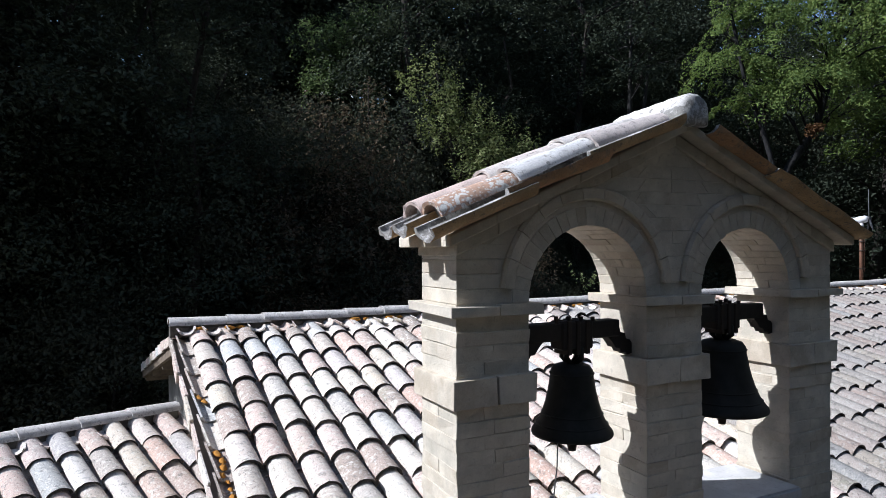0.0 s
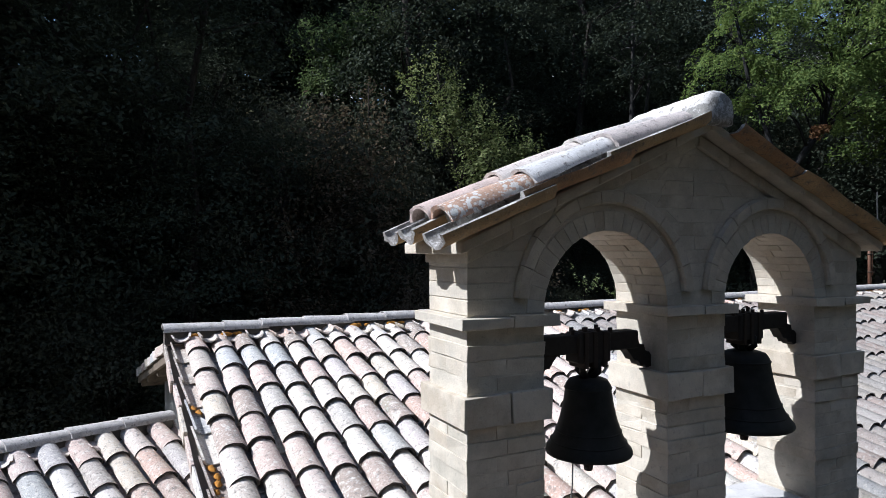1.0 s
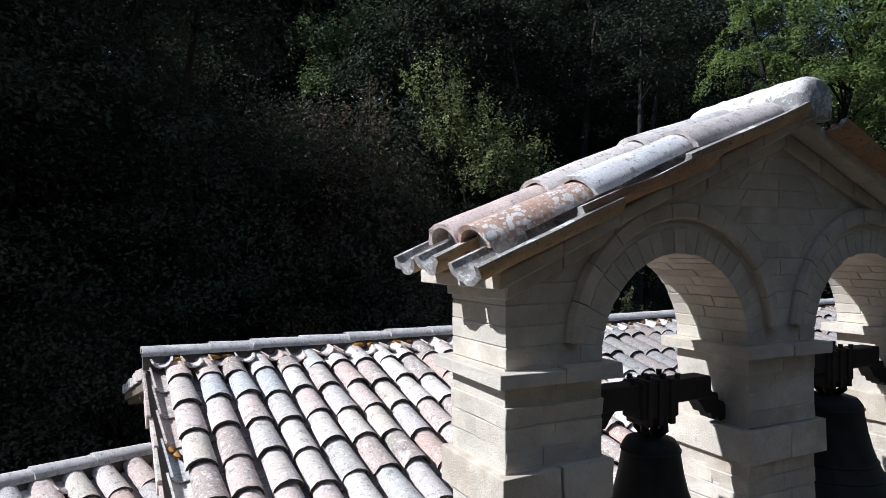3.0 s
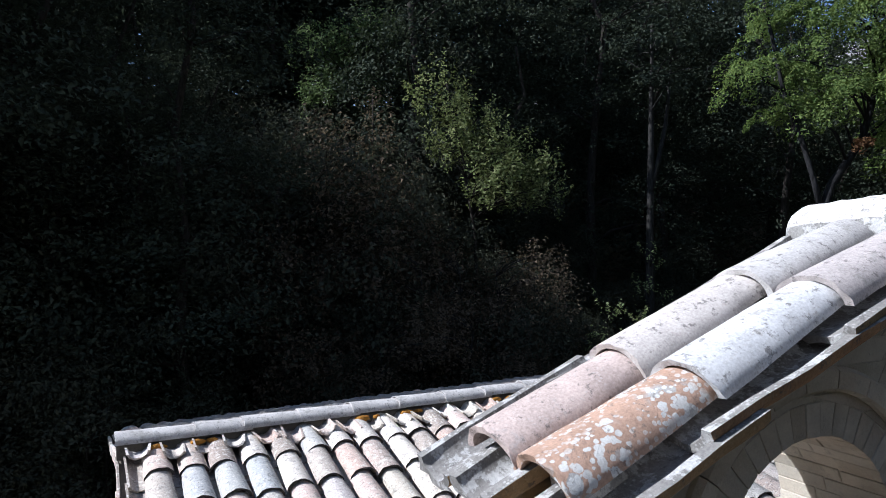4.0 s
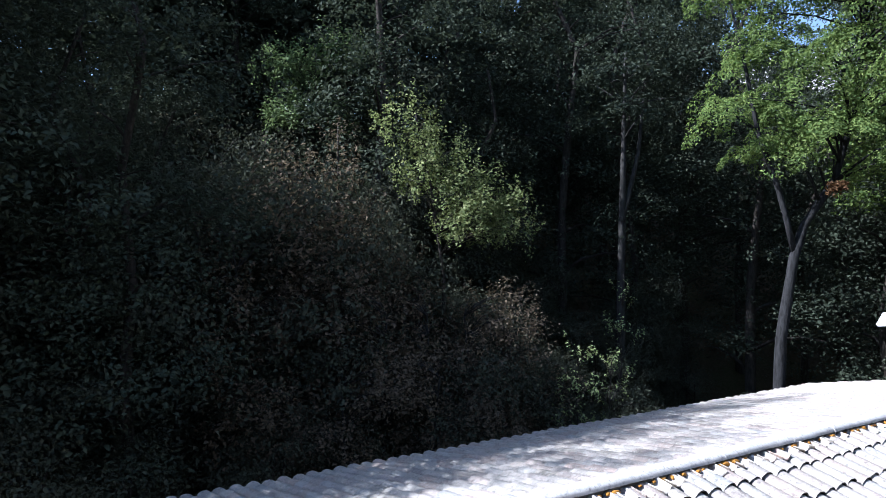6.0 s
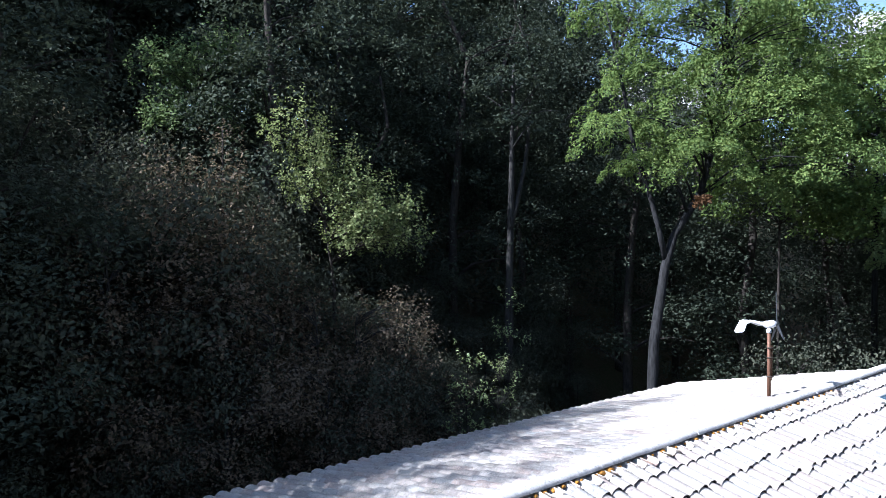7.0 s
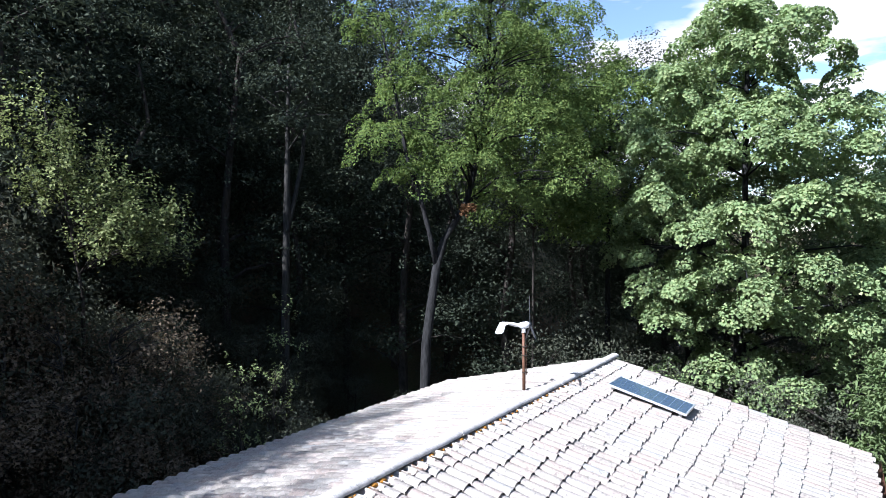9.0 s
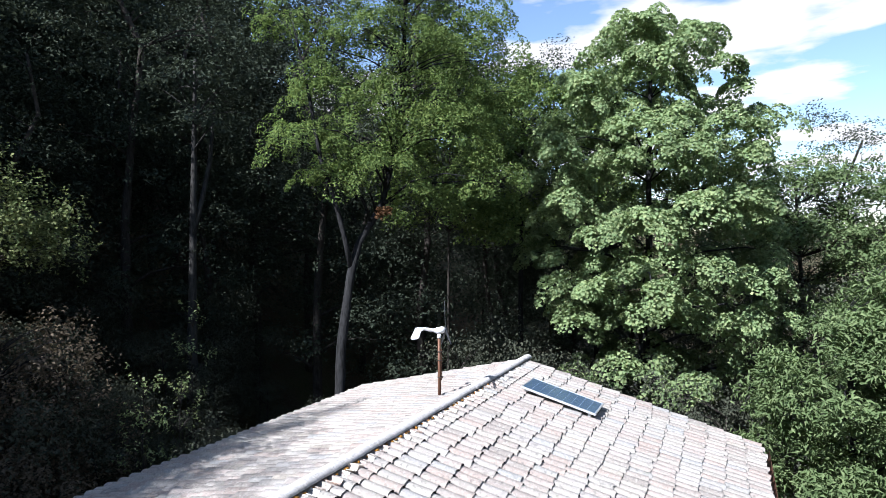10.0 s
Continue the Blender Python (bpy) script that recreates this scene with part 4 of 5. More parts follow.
def bell(name, cx, lip_z, height, R, label, tint):
    h = height
    prof = [(0.0, h * 1.00), (R * 0.30, h * 0.995), (R * 0.44, h * 0.965), (R * 0.515, h * 0.90), (R * 0.535, h * 0.80), (R * 0.585, h * 0.62), (R * 0.655, h * 0.45),
            (R * 0.74, h * 0.30), (R * 0.815, h * 0.20), (R * 0.905, h * 0.12), (R * 0.985, h * 0.06), (R * 1.0, h * 0.02), (R * 0.985, 0.0),
            (R * 0.90, h * 0.015), (R * 0.80, h * 0.11), (R * 0.62, h * 0.28), (R * 0.52, h * 0.5), (R * 0.46, h * 0.85), (0.0, h * 0.93)]
    top = thing(name, label, "bell", m=pose(cx, 0.145, lip_z))
    V, F = lathe(prof, 48)
    part("bell_body", mesh_of("bell_body", V, F, BRONZE, True), top)
    for zz, rr in ((0.86, 0.53), (0.30, 0.742), (0.16, 0.86)):
        V, F = lathe([(R * rr, h * (zz + 0.012)), (R * rr + 0.004, h * (zz + 0.005)), (R * rr + 0.004, h * (zz - 0.005)), (R * rr + 0.002, h * (zz - 0.012))], 48)
        part("moulding", mesh_of("moulding", V, F, BRONZE, True), top)
    cl = tube([(0, 0, h * 0.85), (0, 0, h * 0.1), (0, 0, -0.03), (0, 0, -0.06), (0, 0, -0.09)], [0.008, 0.012, 0.022, 0.026, 0.020], 12)
    part("clapper", mesh_of("clapper", *cl, IRON, True), top, "dark iron clapper")
    for a in range(4):
        an_ = a * math.pi / 2 + 0.4
        c, s = math.cos(an_), math.sin(an_)
        V, F = tube([(c * 0.02, s * 0.02, h), (c * 0.056, s * 0.056, h + 0.03), (c * 0.052, s * 0.052, h + 0.075), (c * 0.02, s * 0.02, h + 0.11)], [0.017] * 4, 8)
        part("canon", mesh_of("canon", V, F, BRONZE, True), top)
    return top


bell("bell", 0.750, 6.428, 0.366, 0.211, "dark bronze bell hanging in an arch of the gable", 0)
bell("bell", 1.848, 6.430, 0.415, 0.258, "larger dark bronze bell hanging in an arch of the gable", 1)


def yoke(x0, x1, cx, z, label):
    top = thing("bell_yoke", label, "bell yoke", m=pose(cx, 0.145, z))
    a, b = x0 - cx, x1 - cx
    part("beam", box("beam", a + 0.02, b - 0.09, -0.045, 0.045, -0.055, 0.035, YOKE, 0.006), top)
    part("head_block", box("head_block", -0.098, 0.10, -0.055, 0.055, -0.104, 0.042, YOKE, 0.008), top)
    for k in range(7):
        x = -0.115 + k * 0.038
        V, F = tube([(x, -0.03 + 0.06 * (k % 2), 0.025), (x, -0.03 + 0.06 * (k % 2), 0.058 + 0.005 * (k % 3))], [0.011, 0.011], 8)
        part("bolt", mesh_of("bolt", V, F, IRON), top)
    for x in (-0.055, 0.0, 0.06):
        part("strap", box("strap", x - 0.013, x + 0.013, -0.062, 0.062, -0.128, 0.046, IRON, 0.003), top)
    for s, e in ((-1, a), (1, b)):
        q = abs(e)
        prof = [(0.10, 0.03), (q - 0.13, 0.03), (q - 0.125, 0.002), (q - 0.085, -0.002), (q - 0.075, -0.035), (q - 0.045, -0.04), (q - 0.038, -0.07), (q - 0.012, -0.078), (q + 0.012, -0.11), (q + 0.012, -0.15),
                (q - 0.03, -0.158), (q - 0.045, -0.14), (q - 0.07, -0.143), (q - 0.085, -0.118), (q - 0.11, -0.115), (q - 0.135, -0.08), (q - 0.16, -0.055), (0.10, -0.05)]
        n = len(prof)
        V = [(s * x, y, zz) for y in (-0.032, 0.032) for x, zz in prof]
        F = [tuple(range(n)), tuple(range(n, 2 * n))[::-1]] + [(i, (i + 1) % n, n + (i + 1) % n, n + i) for i in range(n)]
        bm = bmesh.new()
        vs = [bm.verts.new(v) for v in V]
        for f in F:
            bm.faces.new([vs[i] for i in f])
        part("arm", of_bm("arm", bm, YOKE), top, "curved bearing arm")
    part("spindle", mesh_of("spindle", *tube([(a - 0.01, 0, -0.13), (a + 0.06, 0, -0.13)], [0.014] * 2, 8), IRON), top)
    part("spindle", mesh_of("spindle", *tube([(b - 0.06, 0, -0.13), (b + 0.01, 0, -0.13)], [0.014] * 2, 8), IRON), top)


yoke(0.39, 1.125, 0.750, 6.972, "dark timber bell yoke with iron straps between brick piers")
yoke(1.525, 2.25, 1.845, 7.011, "dark timber bell yoke with iron straps between brick piers")
rope = tube([(0.70, 0.20, 6.42), (0.695, 0.20, 6.25), (0.675, 0.21, 6.05), (0.665, 0.22, 5.98)], [0.004, 0.004, 0.004, 0.004], 6)
thing("bell_wire", "thin steel pull wire from bell to sill", "wire", me=mesh_of("bell_wire", *rope, ALU, True))
rod = tube([(0.668, 0.215, 6.09), (0.655, 0.215, 5.975)], [0.010, 0.011], 8)
thing("wire_sleeve", "short grey metal sleeve on the sill", "fitting", me=mesh_of("wire_sleeve", *rod, ALU, True))

# ---------------------------------------------------------------- solar panel on the front slope
PNX, PNY, PNZ = 12.265, 3.665, 6.625
pn_d = Vector((0, -1, -0.285)).normalized()
pn_n = EX.cross(pn_d)
pn_n = pn_n if pn_n.z > 0 else -pn_n
panel = thing("solar_panel", "blue solar panel with an aluminium rim on the roof tiles", "solar panel", m=Matrix.Translation((PNX, PNY, PNZ)) @ pose(0, 0, 0, 0, -0.25, 1.8) @ basis(Vector((0, 0, 0)), EX, pn_d, pn_n))
PW, PL = 0.91, 1.56
for x0, x1, y0, y1 in ((0, PW, 0, 0.03), (0, PW, PL - 0.03, PL), (0, 0.03, 0.031, PL - 0.031), (PW - 0.03, PW, 0.031, PL - 0.031)):
    part("rim", box("rim", x0, x1, y0, y1, 0.0, 0.042, ALU, 0.003), panel, "aluminium rim")
part("backing", box("backing", 0.031, PW - 0.031, 0.031, PL - 0.031, 0.018, 0.030, CELL_GRID, 0.0), panel)
cell = box("cell", -0.067, 0.067, -0.078, 0.078, 0.0, 0.003, CELL, 0.0)
for i in range(6):
    for j in range(9):
        part("cell", cell, panel, m=pose(0.036 + 0.070 + i * 0.1396, 0.036 + 0.0827 + j * 0.1653, 0.0305))
for x, y in ((0.12, 0.1), (0.79, 0.1), (0.12, 1.44), (0.79, 1.44)):
    part("foot", box("foot", x - 0.02, x + 0.02, y - 0.03, y + 0.03, -0.11, -0.001, ALU, 0.003), panel, "aluminium foot")

# ---------------------------------------------------------------- small wind turbine on a pole
TX, TY = 11.07, 4.91
turbine = thing("wind_turbine", "small white wind turbine with black blades on a rusty pole", "wind turbine", m=pose(TX, TY, 6.50))
V, F = tube([(0, 0, -0.02), (0.0, 0, 0.6), (-0.004, 0, 1.215)], [0.032, 0.032, 0.03], 14)
part("pole", mesh_of("pole", V, F, RUST_PIPE, True), turbine, "brown rusty steel pole")
V, F = tube([(0.026, -0.036, 0.40), (0.026, -0.036, 1.0)], [0.010, 0.010], 8)
part("cable", mesh_of("cable", V, F, RUST_PIPE, True), turbine)
for zc in (0.45, 0.78, 0.95):
    V, F = tube([(0.01, -0.015, zc), (0.01, -0.015, zc + 0.018)], [0.058, 0.058], 14)
    part("clamp", mesh_of("clamp", V, F, IRON, True), turbine, "dark metal clamp")
V, F = tube([(0, 0, 1.22), (0, 0, 1.30)], [0.042, 0.036], 14)
part("collar", mesh_of("collar", V, F, WHITE_SHELL, True), turbine, "white collar")
# body across the ridge, with the tail fin behind
tdir = Vector((0.60, -0.80, 0.0))
tup = Vector((0, 0, 1))
tside = tdir.cross(tup)
tm = basis(Vector((0, 0, 1.365)), tdir, tside, tup)
V, F = tube([(-0.36, 0, 0.045), (-0.30, 0, 0.045), (-0.16, 0, 0.012), (-0.05, 0, 0.0), (0.06, 0, 0.012), (0.11, 0, 0.015)], [0.020, 0.026, 0.040, 0.062, 0.068, 0.05], 14)
part("nacelle", mesh_of("nacelle", V, F, WHITE_SHELL, True), turbine, "white moulded housing", m=tm)
fin = [(-0.30, 0.065), (-0.42, 0.075), (-0.47, 0.06), (-0.56, -0.13), (-0.54, -0.16), (-0.43, -0.15), (-0.40, -0.13), (-0.36, 0.0), (-0.31, 0.02)]
V = [(x, y, z) for y in (-0.014, 0.014) for x, z in fin]
n = len(fin)
bm = bmesh.new()
vs = [bm.verts.new(v) for v in V]
for f in [tuple(range(n)), tuple(range(n, 2 * n))[::-1]] + [(i, (i + 1) % n, n + (i + 1) % n, n + i) for i in range(n)]:
    bm.faces.new([vs[i] for i in f])
part("tail_fin", of_bm("tail_fin", bm, WHITE_SHELL), turbine, "white tail fin", m=tm)
V, F = tube([(0.10, 0, 0.015), (0.14, 0, 0.015), (0.17, 0, 0.015)], [0.055, 0.05, 0.02], 14)
hub = part("hub", mesh_of("hub", V, F, BLADE, True), turbine, "black hub", m=tm)
for ang in (8, 128, 248):
    bl = [(0.0, 0.02), (0.03, 0.05), (0.028, 0.30), (0.012, 0.56), (-0.004, 0.56), (-0.016, 0.30), (-0.02, 0.05)]
    n = len(bl)
    V = [(0.005 * s, y, z) for s in (-1, 1) for y, z in bl]
    F = [tuple(range(n)), tuple(range(n, 2 * n))[::-1]] + [(i, (i + 1) % n, n + (i + 1) % n, n + i) for i in range(n)]
    part("blade", mesh_of("blade", V, F, BLADE), turbine, "black blade", m=tm @ Matrix.Translation((0.13, 0, 0.015)) @ pose(0, 0, 0, ang, 0, 0) @ pose(0, 0, 0, 0, 0, 25))

# ---------------------------------------------------------------- trees


def leaf_mesh(name, pos, nrm, length, width, mat, seed, droop=0.25):
    """Many folded leaves: one rhomb each, at pos, facing nrm."""
    g = np.random.default_rng(seed)
    n = len(pos)
    nrm = nrm / np.linalg.norm(nrm, axis=1, keepdims=True)
    t = g.normal(size=(n, 3))
    t -= nrm * (t * nrm).sum(1, keepdims=True)
    t /= np.linalg.norm(t, axis=1, keepdims=True)
    b = np.cross(nrm, t)
    s = g.uniform(0.65, 1.25, (n, 1))
    L, Wd = length * s, width * s
    base = pos - t * L * 0.5
    tip = pos + t * L * 0.5 - nrm * L * droop
    l = pos + b * Wd * 0.5 + nrm * Wd * 0.18 - t * L * 0.06
    r = pos - b * Wd * 0.5 + nrm * Wd * 0.18 - t * L * 0.06
    V = np.stack([base, r, tip, l], 1).reshape(-1, 3)
    k = np.arange(n)[:, None] * 4
    F = np.concatenate([k + [[0, 1, 2]], k + [[0, 2, 3]]], 1).reshape(-1, 3)
    me = bpy.data.meshes.new(name)
    me.vertices.add(len(V))
    me.vertices.foreach_set("co", V.astype(np.float32).ravel())
    me.loops.add(F.size)
    me.loops.foreach_set("vertex_index", F.astype(np.int32).ravel())
    me.polygons.add(len(F))
    me.polygons.foreach_set("loop_start", np.arange(0, F.size, 3, dtype=np.int32))
    me.materials.append(mat)
    me.update()
    me.validate()
    return me


def sprays(seed, lobes, clumps, per, size, flat=0.42, up=0.75, twig=0.0, dome=0.0):
    """Leaf places and facings: clumps over the skins of several ellipsoid lobes (x, y, z, rx, ry, rz)."""
    g = np.random.default_rng(seed)
    P, N, C = [], [], []
    vol = np.array([l[3] * l[4] + l[4] * l[5] for l in lobes])
    for l, share in zip(lobes, vol / vol.sum()):
        for _ in range(max(2, int(clumps * share))):
            d = g.normal(size=3)
            d /= np.linalg.norm(d)
            if d[2] < -0.45:
                d[2] *= -0.5
            rad = g.uniform(0.45, 1.08) ** 0.6
            c = np.array(l[:3]) + d * np.array(l[3:]) * rad
            k = int(per * g.uniform(0.6, 1.4))
            s = size * g.uniform(0.65, 1.35)
            ang, rr = g.uniform(0, 2 * np.pi, k), 1.45 * s * np.sqrt(g.uniform(0, 1, k))
            q = np.stack([rr * np.cos(ang), rr * np.sin(ang), s * flat * g.uniform(-1.2, 1.2, k)], 1)
            q[:, 2] -= 0.35 * (q[:, 0] ** 2 + q[:, 1] ** 2) / max(s, 0.05)
            if dome:
                # a bulging tuft: leaves over the outer and upper side of a rounded clump
                w = d * np.array([0.75, 0.75, 0.5]) + np.array([0, 0, 0.62])
                w /= np.linalg.norm(w)
                v = g.normal(size=(k, 3))
                v /= np.linalg.norm(v, axis=1, keepdims=True)
                low = (v @ w < -0.15)[:, None]
                v = np.where(low, v - 2 * (v @ w)[:, None] * w, v)
                q = v * s * 1.25 * g.uniform(0.72, 1.08, (k, 1)) ** 0.8
                q -= (q @ w)[:, None] * w * (1 - dome)
                q[:, 2] -= 0.22 * (q[:, 0] ** 2 + q[:, 1] ** 2) / s
                P.append(c + q)
                N.append(v * 0.55 + np.array([0, 0, up * 0.55]) + d * 0.25 + g.normal(size=(k, 3)) * 0.38)
                C.append(c)
                continue
            if twig:
                w = d * 0.55 + np.array([0, 0, 0.75]) + g.normal(size=3) * 0.35
                w /= np.linalg.norm(w)
                q = w * (g.uniform(-1.5, 1.5, (k, 1)) * s) + g.normal(size=(k, 3)) * s * twig
            P.append(c + q)
            N.append(np.array([0, 0, up]) + d * (1.25 - up) + g.normal(size=(k, 3)) * 0.45)
            C.append(c)
    return np.concatenate(P), np.concatenate(N), C


def wood_mesh(name, seed, base, stem, limbs_to, r0, mat, sides=9):
    """A tapered stem through the stem points, with limbs and twigs out to some of the clumps."""
    rg = random.Random(seed)
    stem = [Vector(p) for p in stem]
    stem = [a.lerp(b, f / 4) for a, b in zip(stem, stem[1:]) for f in range(4)] + [stem[-1]]
    rad = [r0 * (1 - 0.75 * i / (len(stem) - 1)) * rg.uniform(0.94, 1.06) for i in range(len(stem))]
    rad[0] *= 1.25
    pieces = [tube(stem, rad, sides)]
    for c in limbs_to:
        c = Vector(c)
        k = min(range(1, len(stem)), key=lambda i: (stem[i] - c).length + max(0.0, stem[i].z - c.z + 0.3) * 3)
        a = stem[k]
        bend = Vector((rg.uniform(-0.2, 0.2), rg.uniform(-0.2, 0.2), 0.25 + rg.uniform(0, 0.25))) * (c - a).length * 0.4
        m1, m2 = a.lerp(c, 0.35) + bend * 0.7, a.lerp(c, 0.7) + bend * 0.6
        r = max(0.012, rad[k] * 0.45)
        pieces.append(tube([a, m1, m2, c], [r, r * 0.7, r * 0.42, r * 0.16], 6))
    V, F = joined(pieces)
    return mesh_of(name, V, F, mat, True)


def tree(label, seed, stem, lobes, clumps, per, size, leaf, leaf_mat, bark_mat, r0, limbs=26, flat=0.42, at=None, name="tree", droop=0.25, limb_from=-99.0, up=0.75, twig=0.0, dome=0.0):
    top = thing(name, label, "shrub" if name == "shrub" else "tree", m=at)
    P, N, C = sprays(seed, lobes, clumps, per, size, flat, up, twig, dome)
    C = [c for c in C if c[2] > limb_from]
    random.Random(seed).shuffle(C)
    part("trunk", wood_mesh("trunk", seed, None, stem, C[:limbs], r0, bark_mat), top)
    part("crown", leaf_mesh("crown", P, N, leaf[0], leaf[1], leaf_mat, seed + 1, droop), top)
    return top


# forked ash behind the roof
ASH = tree("tall forked ash with airy sunlit crown behind the church", 31,
     [(14.55, 9.7, 0.15), (14.56, 9.7, 4.15), (14.72, 9.7, 6.75), (15.15, 9.65, 8.75), (15.5, 9.6, 9.6), (16.3, 9.3, 10.75), (16.7, 9.0, 12.65), (16.8, 8.8, 15.15), (16.7, 8.7, 18.15)],
     [(14.1, 10.5, 12.2, 1.2, 1.2, 0.9), (14.4, 10.0, 11.2, 1.0, 1.1, 0.7), (15.5, 8.6, 11.5, 1.4, 1.5, 1.0), (14.9, 10.0, 13.7, 1.6, 1.6, 1.1), (16.3, 7.1, 12.7, 1.6, 1.7, 1.3), (15.7, 8.7, 15.1, 2.2, 2.2, 1.5),
      (15.5, 9.5, 17.3, 2.2, 2.3, 1.5), (16.7, 6.9, 15.2, 1.7, 1.7, 1.4), (16.1, 7.9, 10.8, 0.9, 0.9, 0.5), (13.9, 10.9, 15.4, 1.0, 1.0, 0.9), (14.3, 10.5, 17.4, 1.3, 1.3, 1.2),
      (15.0, 9.2, 12.6, 1.3, 1.3, 1.0), (15.9, 8.1, 13.8, 1.4, 1.4, 1.1), (16.9, 6.2, 11.3, 1.1, 1.2, 0.9), (17.3, 5.9, 13.6, 1.2, 1.2, 1.0), (16.6, 7.0, 17.0, 1.4, 1.4, 1.2)],
     820, 92, 0.25, (0.088, 0.040), LEAF_ASH, BARK_GREY, 0.17, 80, 0.30, limb_from=10.9, dome=0.6, up=0.8)
V, F = joined([tube([(15.2, 9.65, 8.8), (15.02, 9.75, 9.7), (14.85, 9.9, 10.6), (14.5, 10.2, 12.0), (14.3, 10.4, 13.6), (14.0, 10.8, 16.0)], [0.085, 0.075, 0.07, 0.06, 0.045, 0.02], 8),
               tube([(14.5, 10.2, 12.0), (13.9, 10.7, 12.6), (13.4, 11.0, 12.7), (13.1, 11.1, 12.4)], [0.04, 0.025, 0.014, 0.006], 6),
               tube([(13.6, 10.9, 12.7), (13.2, 11.2, 12.9), (12.9, 11.2, 12.7), (12.8, 11.2, 12.3)], [0.015, 0.011, 0.008, 0.004], 5)])
part("limb", mesh_of("limb", V, F, BARK_GREY, True), ASH)
# broad maple beyond the far gable: boughs set round an axis, wide below and pointed above
maple_rng = random.Random(43)
MAPLE_PROFILE = ((5.6, 2.6), (7.0, 3.6), (8.6, 4.15), (10.2, 4.2), (11.8, 3.95), (13.2, 3.5), (14.5, 2.95), (15.7, 2.15), (16.7, 1.2))
MAPLE_LOBES = [(21.9, 2.45, z, r * 0.55, r * 0.55, 0.9) for z, r in MAPLE_PROFILE[:-1]]
for level, (z, r) in enumerate(MAPLE_PROFILE):
    n = max(4, round(r * 4.2))
    for k in range(n):
        a = 2 * math.pi * (k + 0.5 * (level % 2) + maple_rng.uniform(-0.25, 0.25)) / n
        q = r * maple_rng.uniform(0.68, 1.0)
        b = maple_rng.uniform(0.55, 0.95) * (0.75 + 0.06 * r)
        MAPLE_LOBES.append((21.9 + q * math.cos(a), 2.45 + q * math.sin(a), z + maple_rng.uniform(-0.55, 0.55), b, b, b * 0.72))
tree("broad dense maple in full sun beyond the gable end", 41,
     [(21.8, 2.6, 0.3), (21.8, 2.65, 3.8), (21.75, 2.7, 6.8), (21.85, 2.5, 9.3), (21.9, 2.5, 12.3), (21.9, 2.4, 16.3)],
     MAPLE_LOBES,
     1350, 128, 0.28, (0.108, 0.094), LEAF_MAPLE, BARK_GREY, 0.2, 60, 0.5, up=0.8, dome=0.55)
# leafy trees filling the gap behind the ash
tree("tall broadleaf tree with sunlit leaves behind the ash", 45,
     [(20.6, 9.2, 0.1), (20.6, 9.2, 5.0), (20.5, 9.1, 10.0), (20.6, 9.0, 16.5)],
     [(20.3, 9.3, 11.0, 1.9, 1.9, 1.4), (20.8, 8.8, 13.5, 1.9, 1.9, 1.4), (20.6, 9.0, 15.8, 1.5, 1.5, 1.3), (19.6, 10.4, 12.5, 1.4, 1.4, 1.2), (21.4, 8.0, 10.4, 1.3, 1.3, 1.2)],
     280, 60, 0.36, (0.14, 0.085), LEAF_ASH, BARK_DARK, 0.07, 40, 0.5)
tree("tall broadleaf tree with sunlit leaves behind the ash", 46,
     [(25.6, 8.2, 0.1), (25.6, 8.2, 6.0), (25.5, 8.1, 12.0), (25.6, 8.0, 16.6)],
     [(25.5, 8.1, 10.5, 2.0, 2.0, 1.6), (25.3, 8.6, 13.0, 2.2, 2.2, 1.6), (25.8, 7.8, 15.2, 1.8, 1.8, 1.5), (25.6, 8.0, 16.6, 1.0, 1.0, 1.1), (24.6, 9.4, 15.0, 1.4, 1.4, 1.3)],
     260, 60, 0.40, (0.16, 0.10), LEAF_ASH, BARK_GREY, 0.15, 36, 0.5)
tree("tall broadleaf tree with sunlit leaves behind the maple", 47,
     [(27.2, 5.4, 0.1), (27.2, 5.4, 6.0), (27.1, 5.4, 12.0), (27.2, 5.4, 16.2)],
     [(27.2, 5.4, 11.5, 2.0, 2.0, 1.6), (27.2, 5.6, 14.0, 2.0, 2.0, 1.6), (27.2, 5.2, 16.0, 1.6, 1.6, 1.4)],
     260, 60, 0.40, (0.15, 0.09), LEAF_ASH, BARK_GREY, 0.15, 30, 0.5)
# slender-leaved tree by the eave corner
tree("slender-leaved tree with drooping sprays beside the eave", 51,
     [(17.9, -2.9, 0.2), (17.8, -2.8, 3.2), (17.7, -2.7, 5.7), (17.6, -2.6, 7.2), (17.5, -2.5, 7.8)],
     [(17.6, -2.4, 6, 2.01, 2.01, 1.8), (17.7, -3, 7.4, 1.59, 1.59, 1.38), (17.4, -1.4, 4.6, 1.48, 1.17, 1.38), (18.3, -4.7, 7.8, 2.12, 2.01, 2.33), (17.1, -2.9, 3.6, 1.7, 2.12, 1.59), (18.5, -4.2, 4.7, 2.12, 2.12, 2.12)],
     340, 105, 0.36, (0.16, 0.055), LEAF_LONG, BARK_GREY, 0.12, 30, 0.4, droop=0.45)
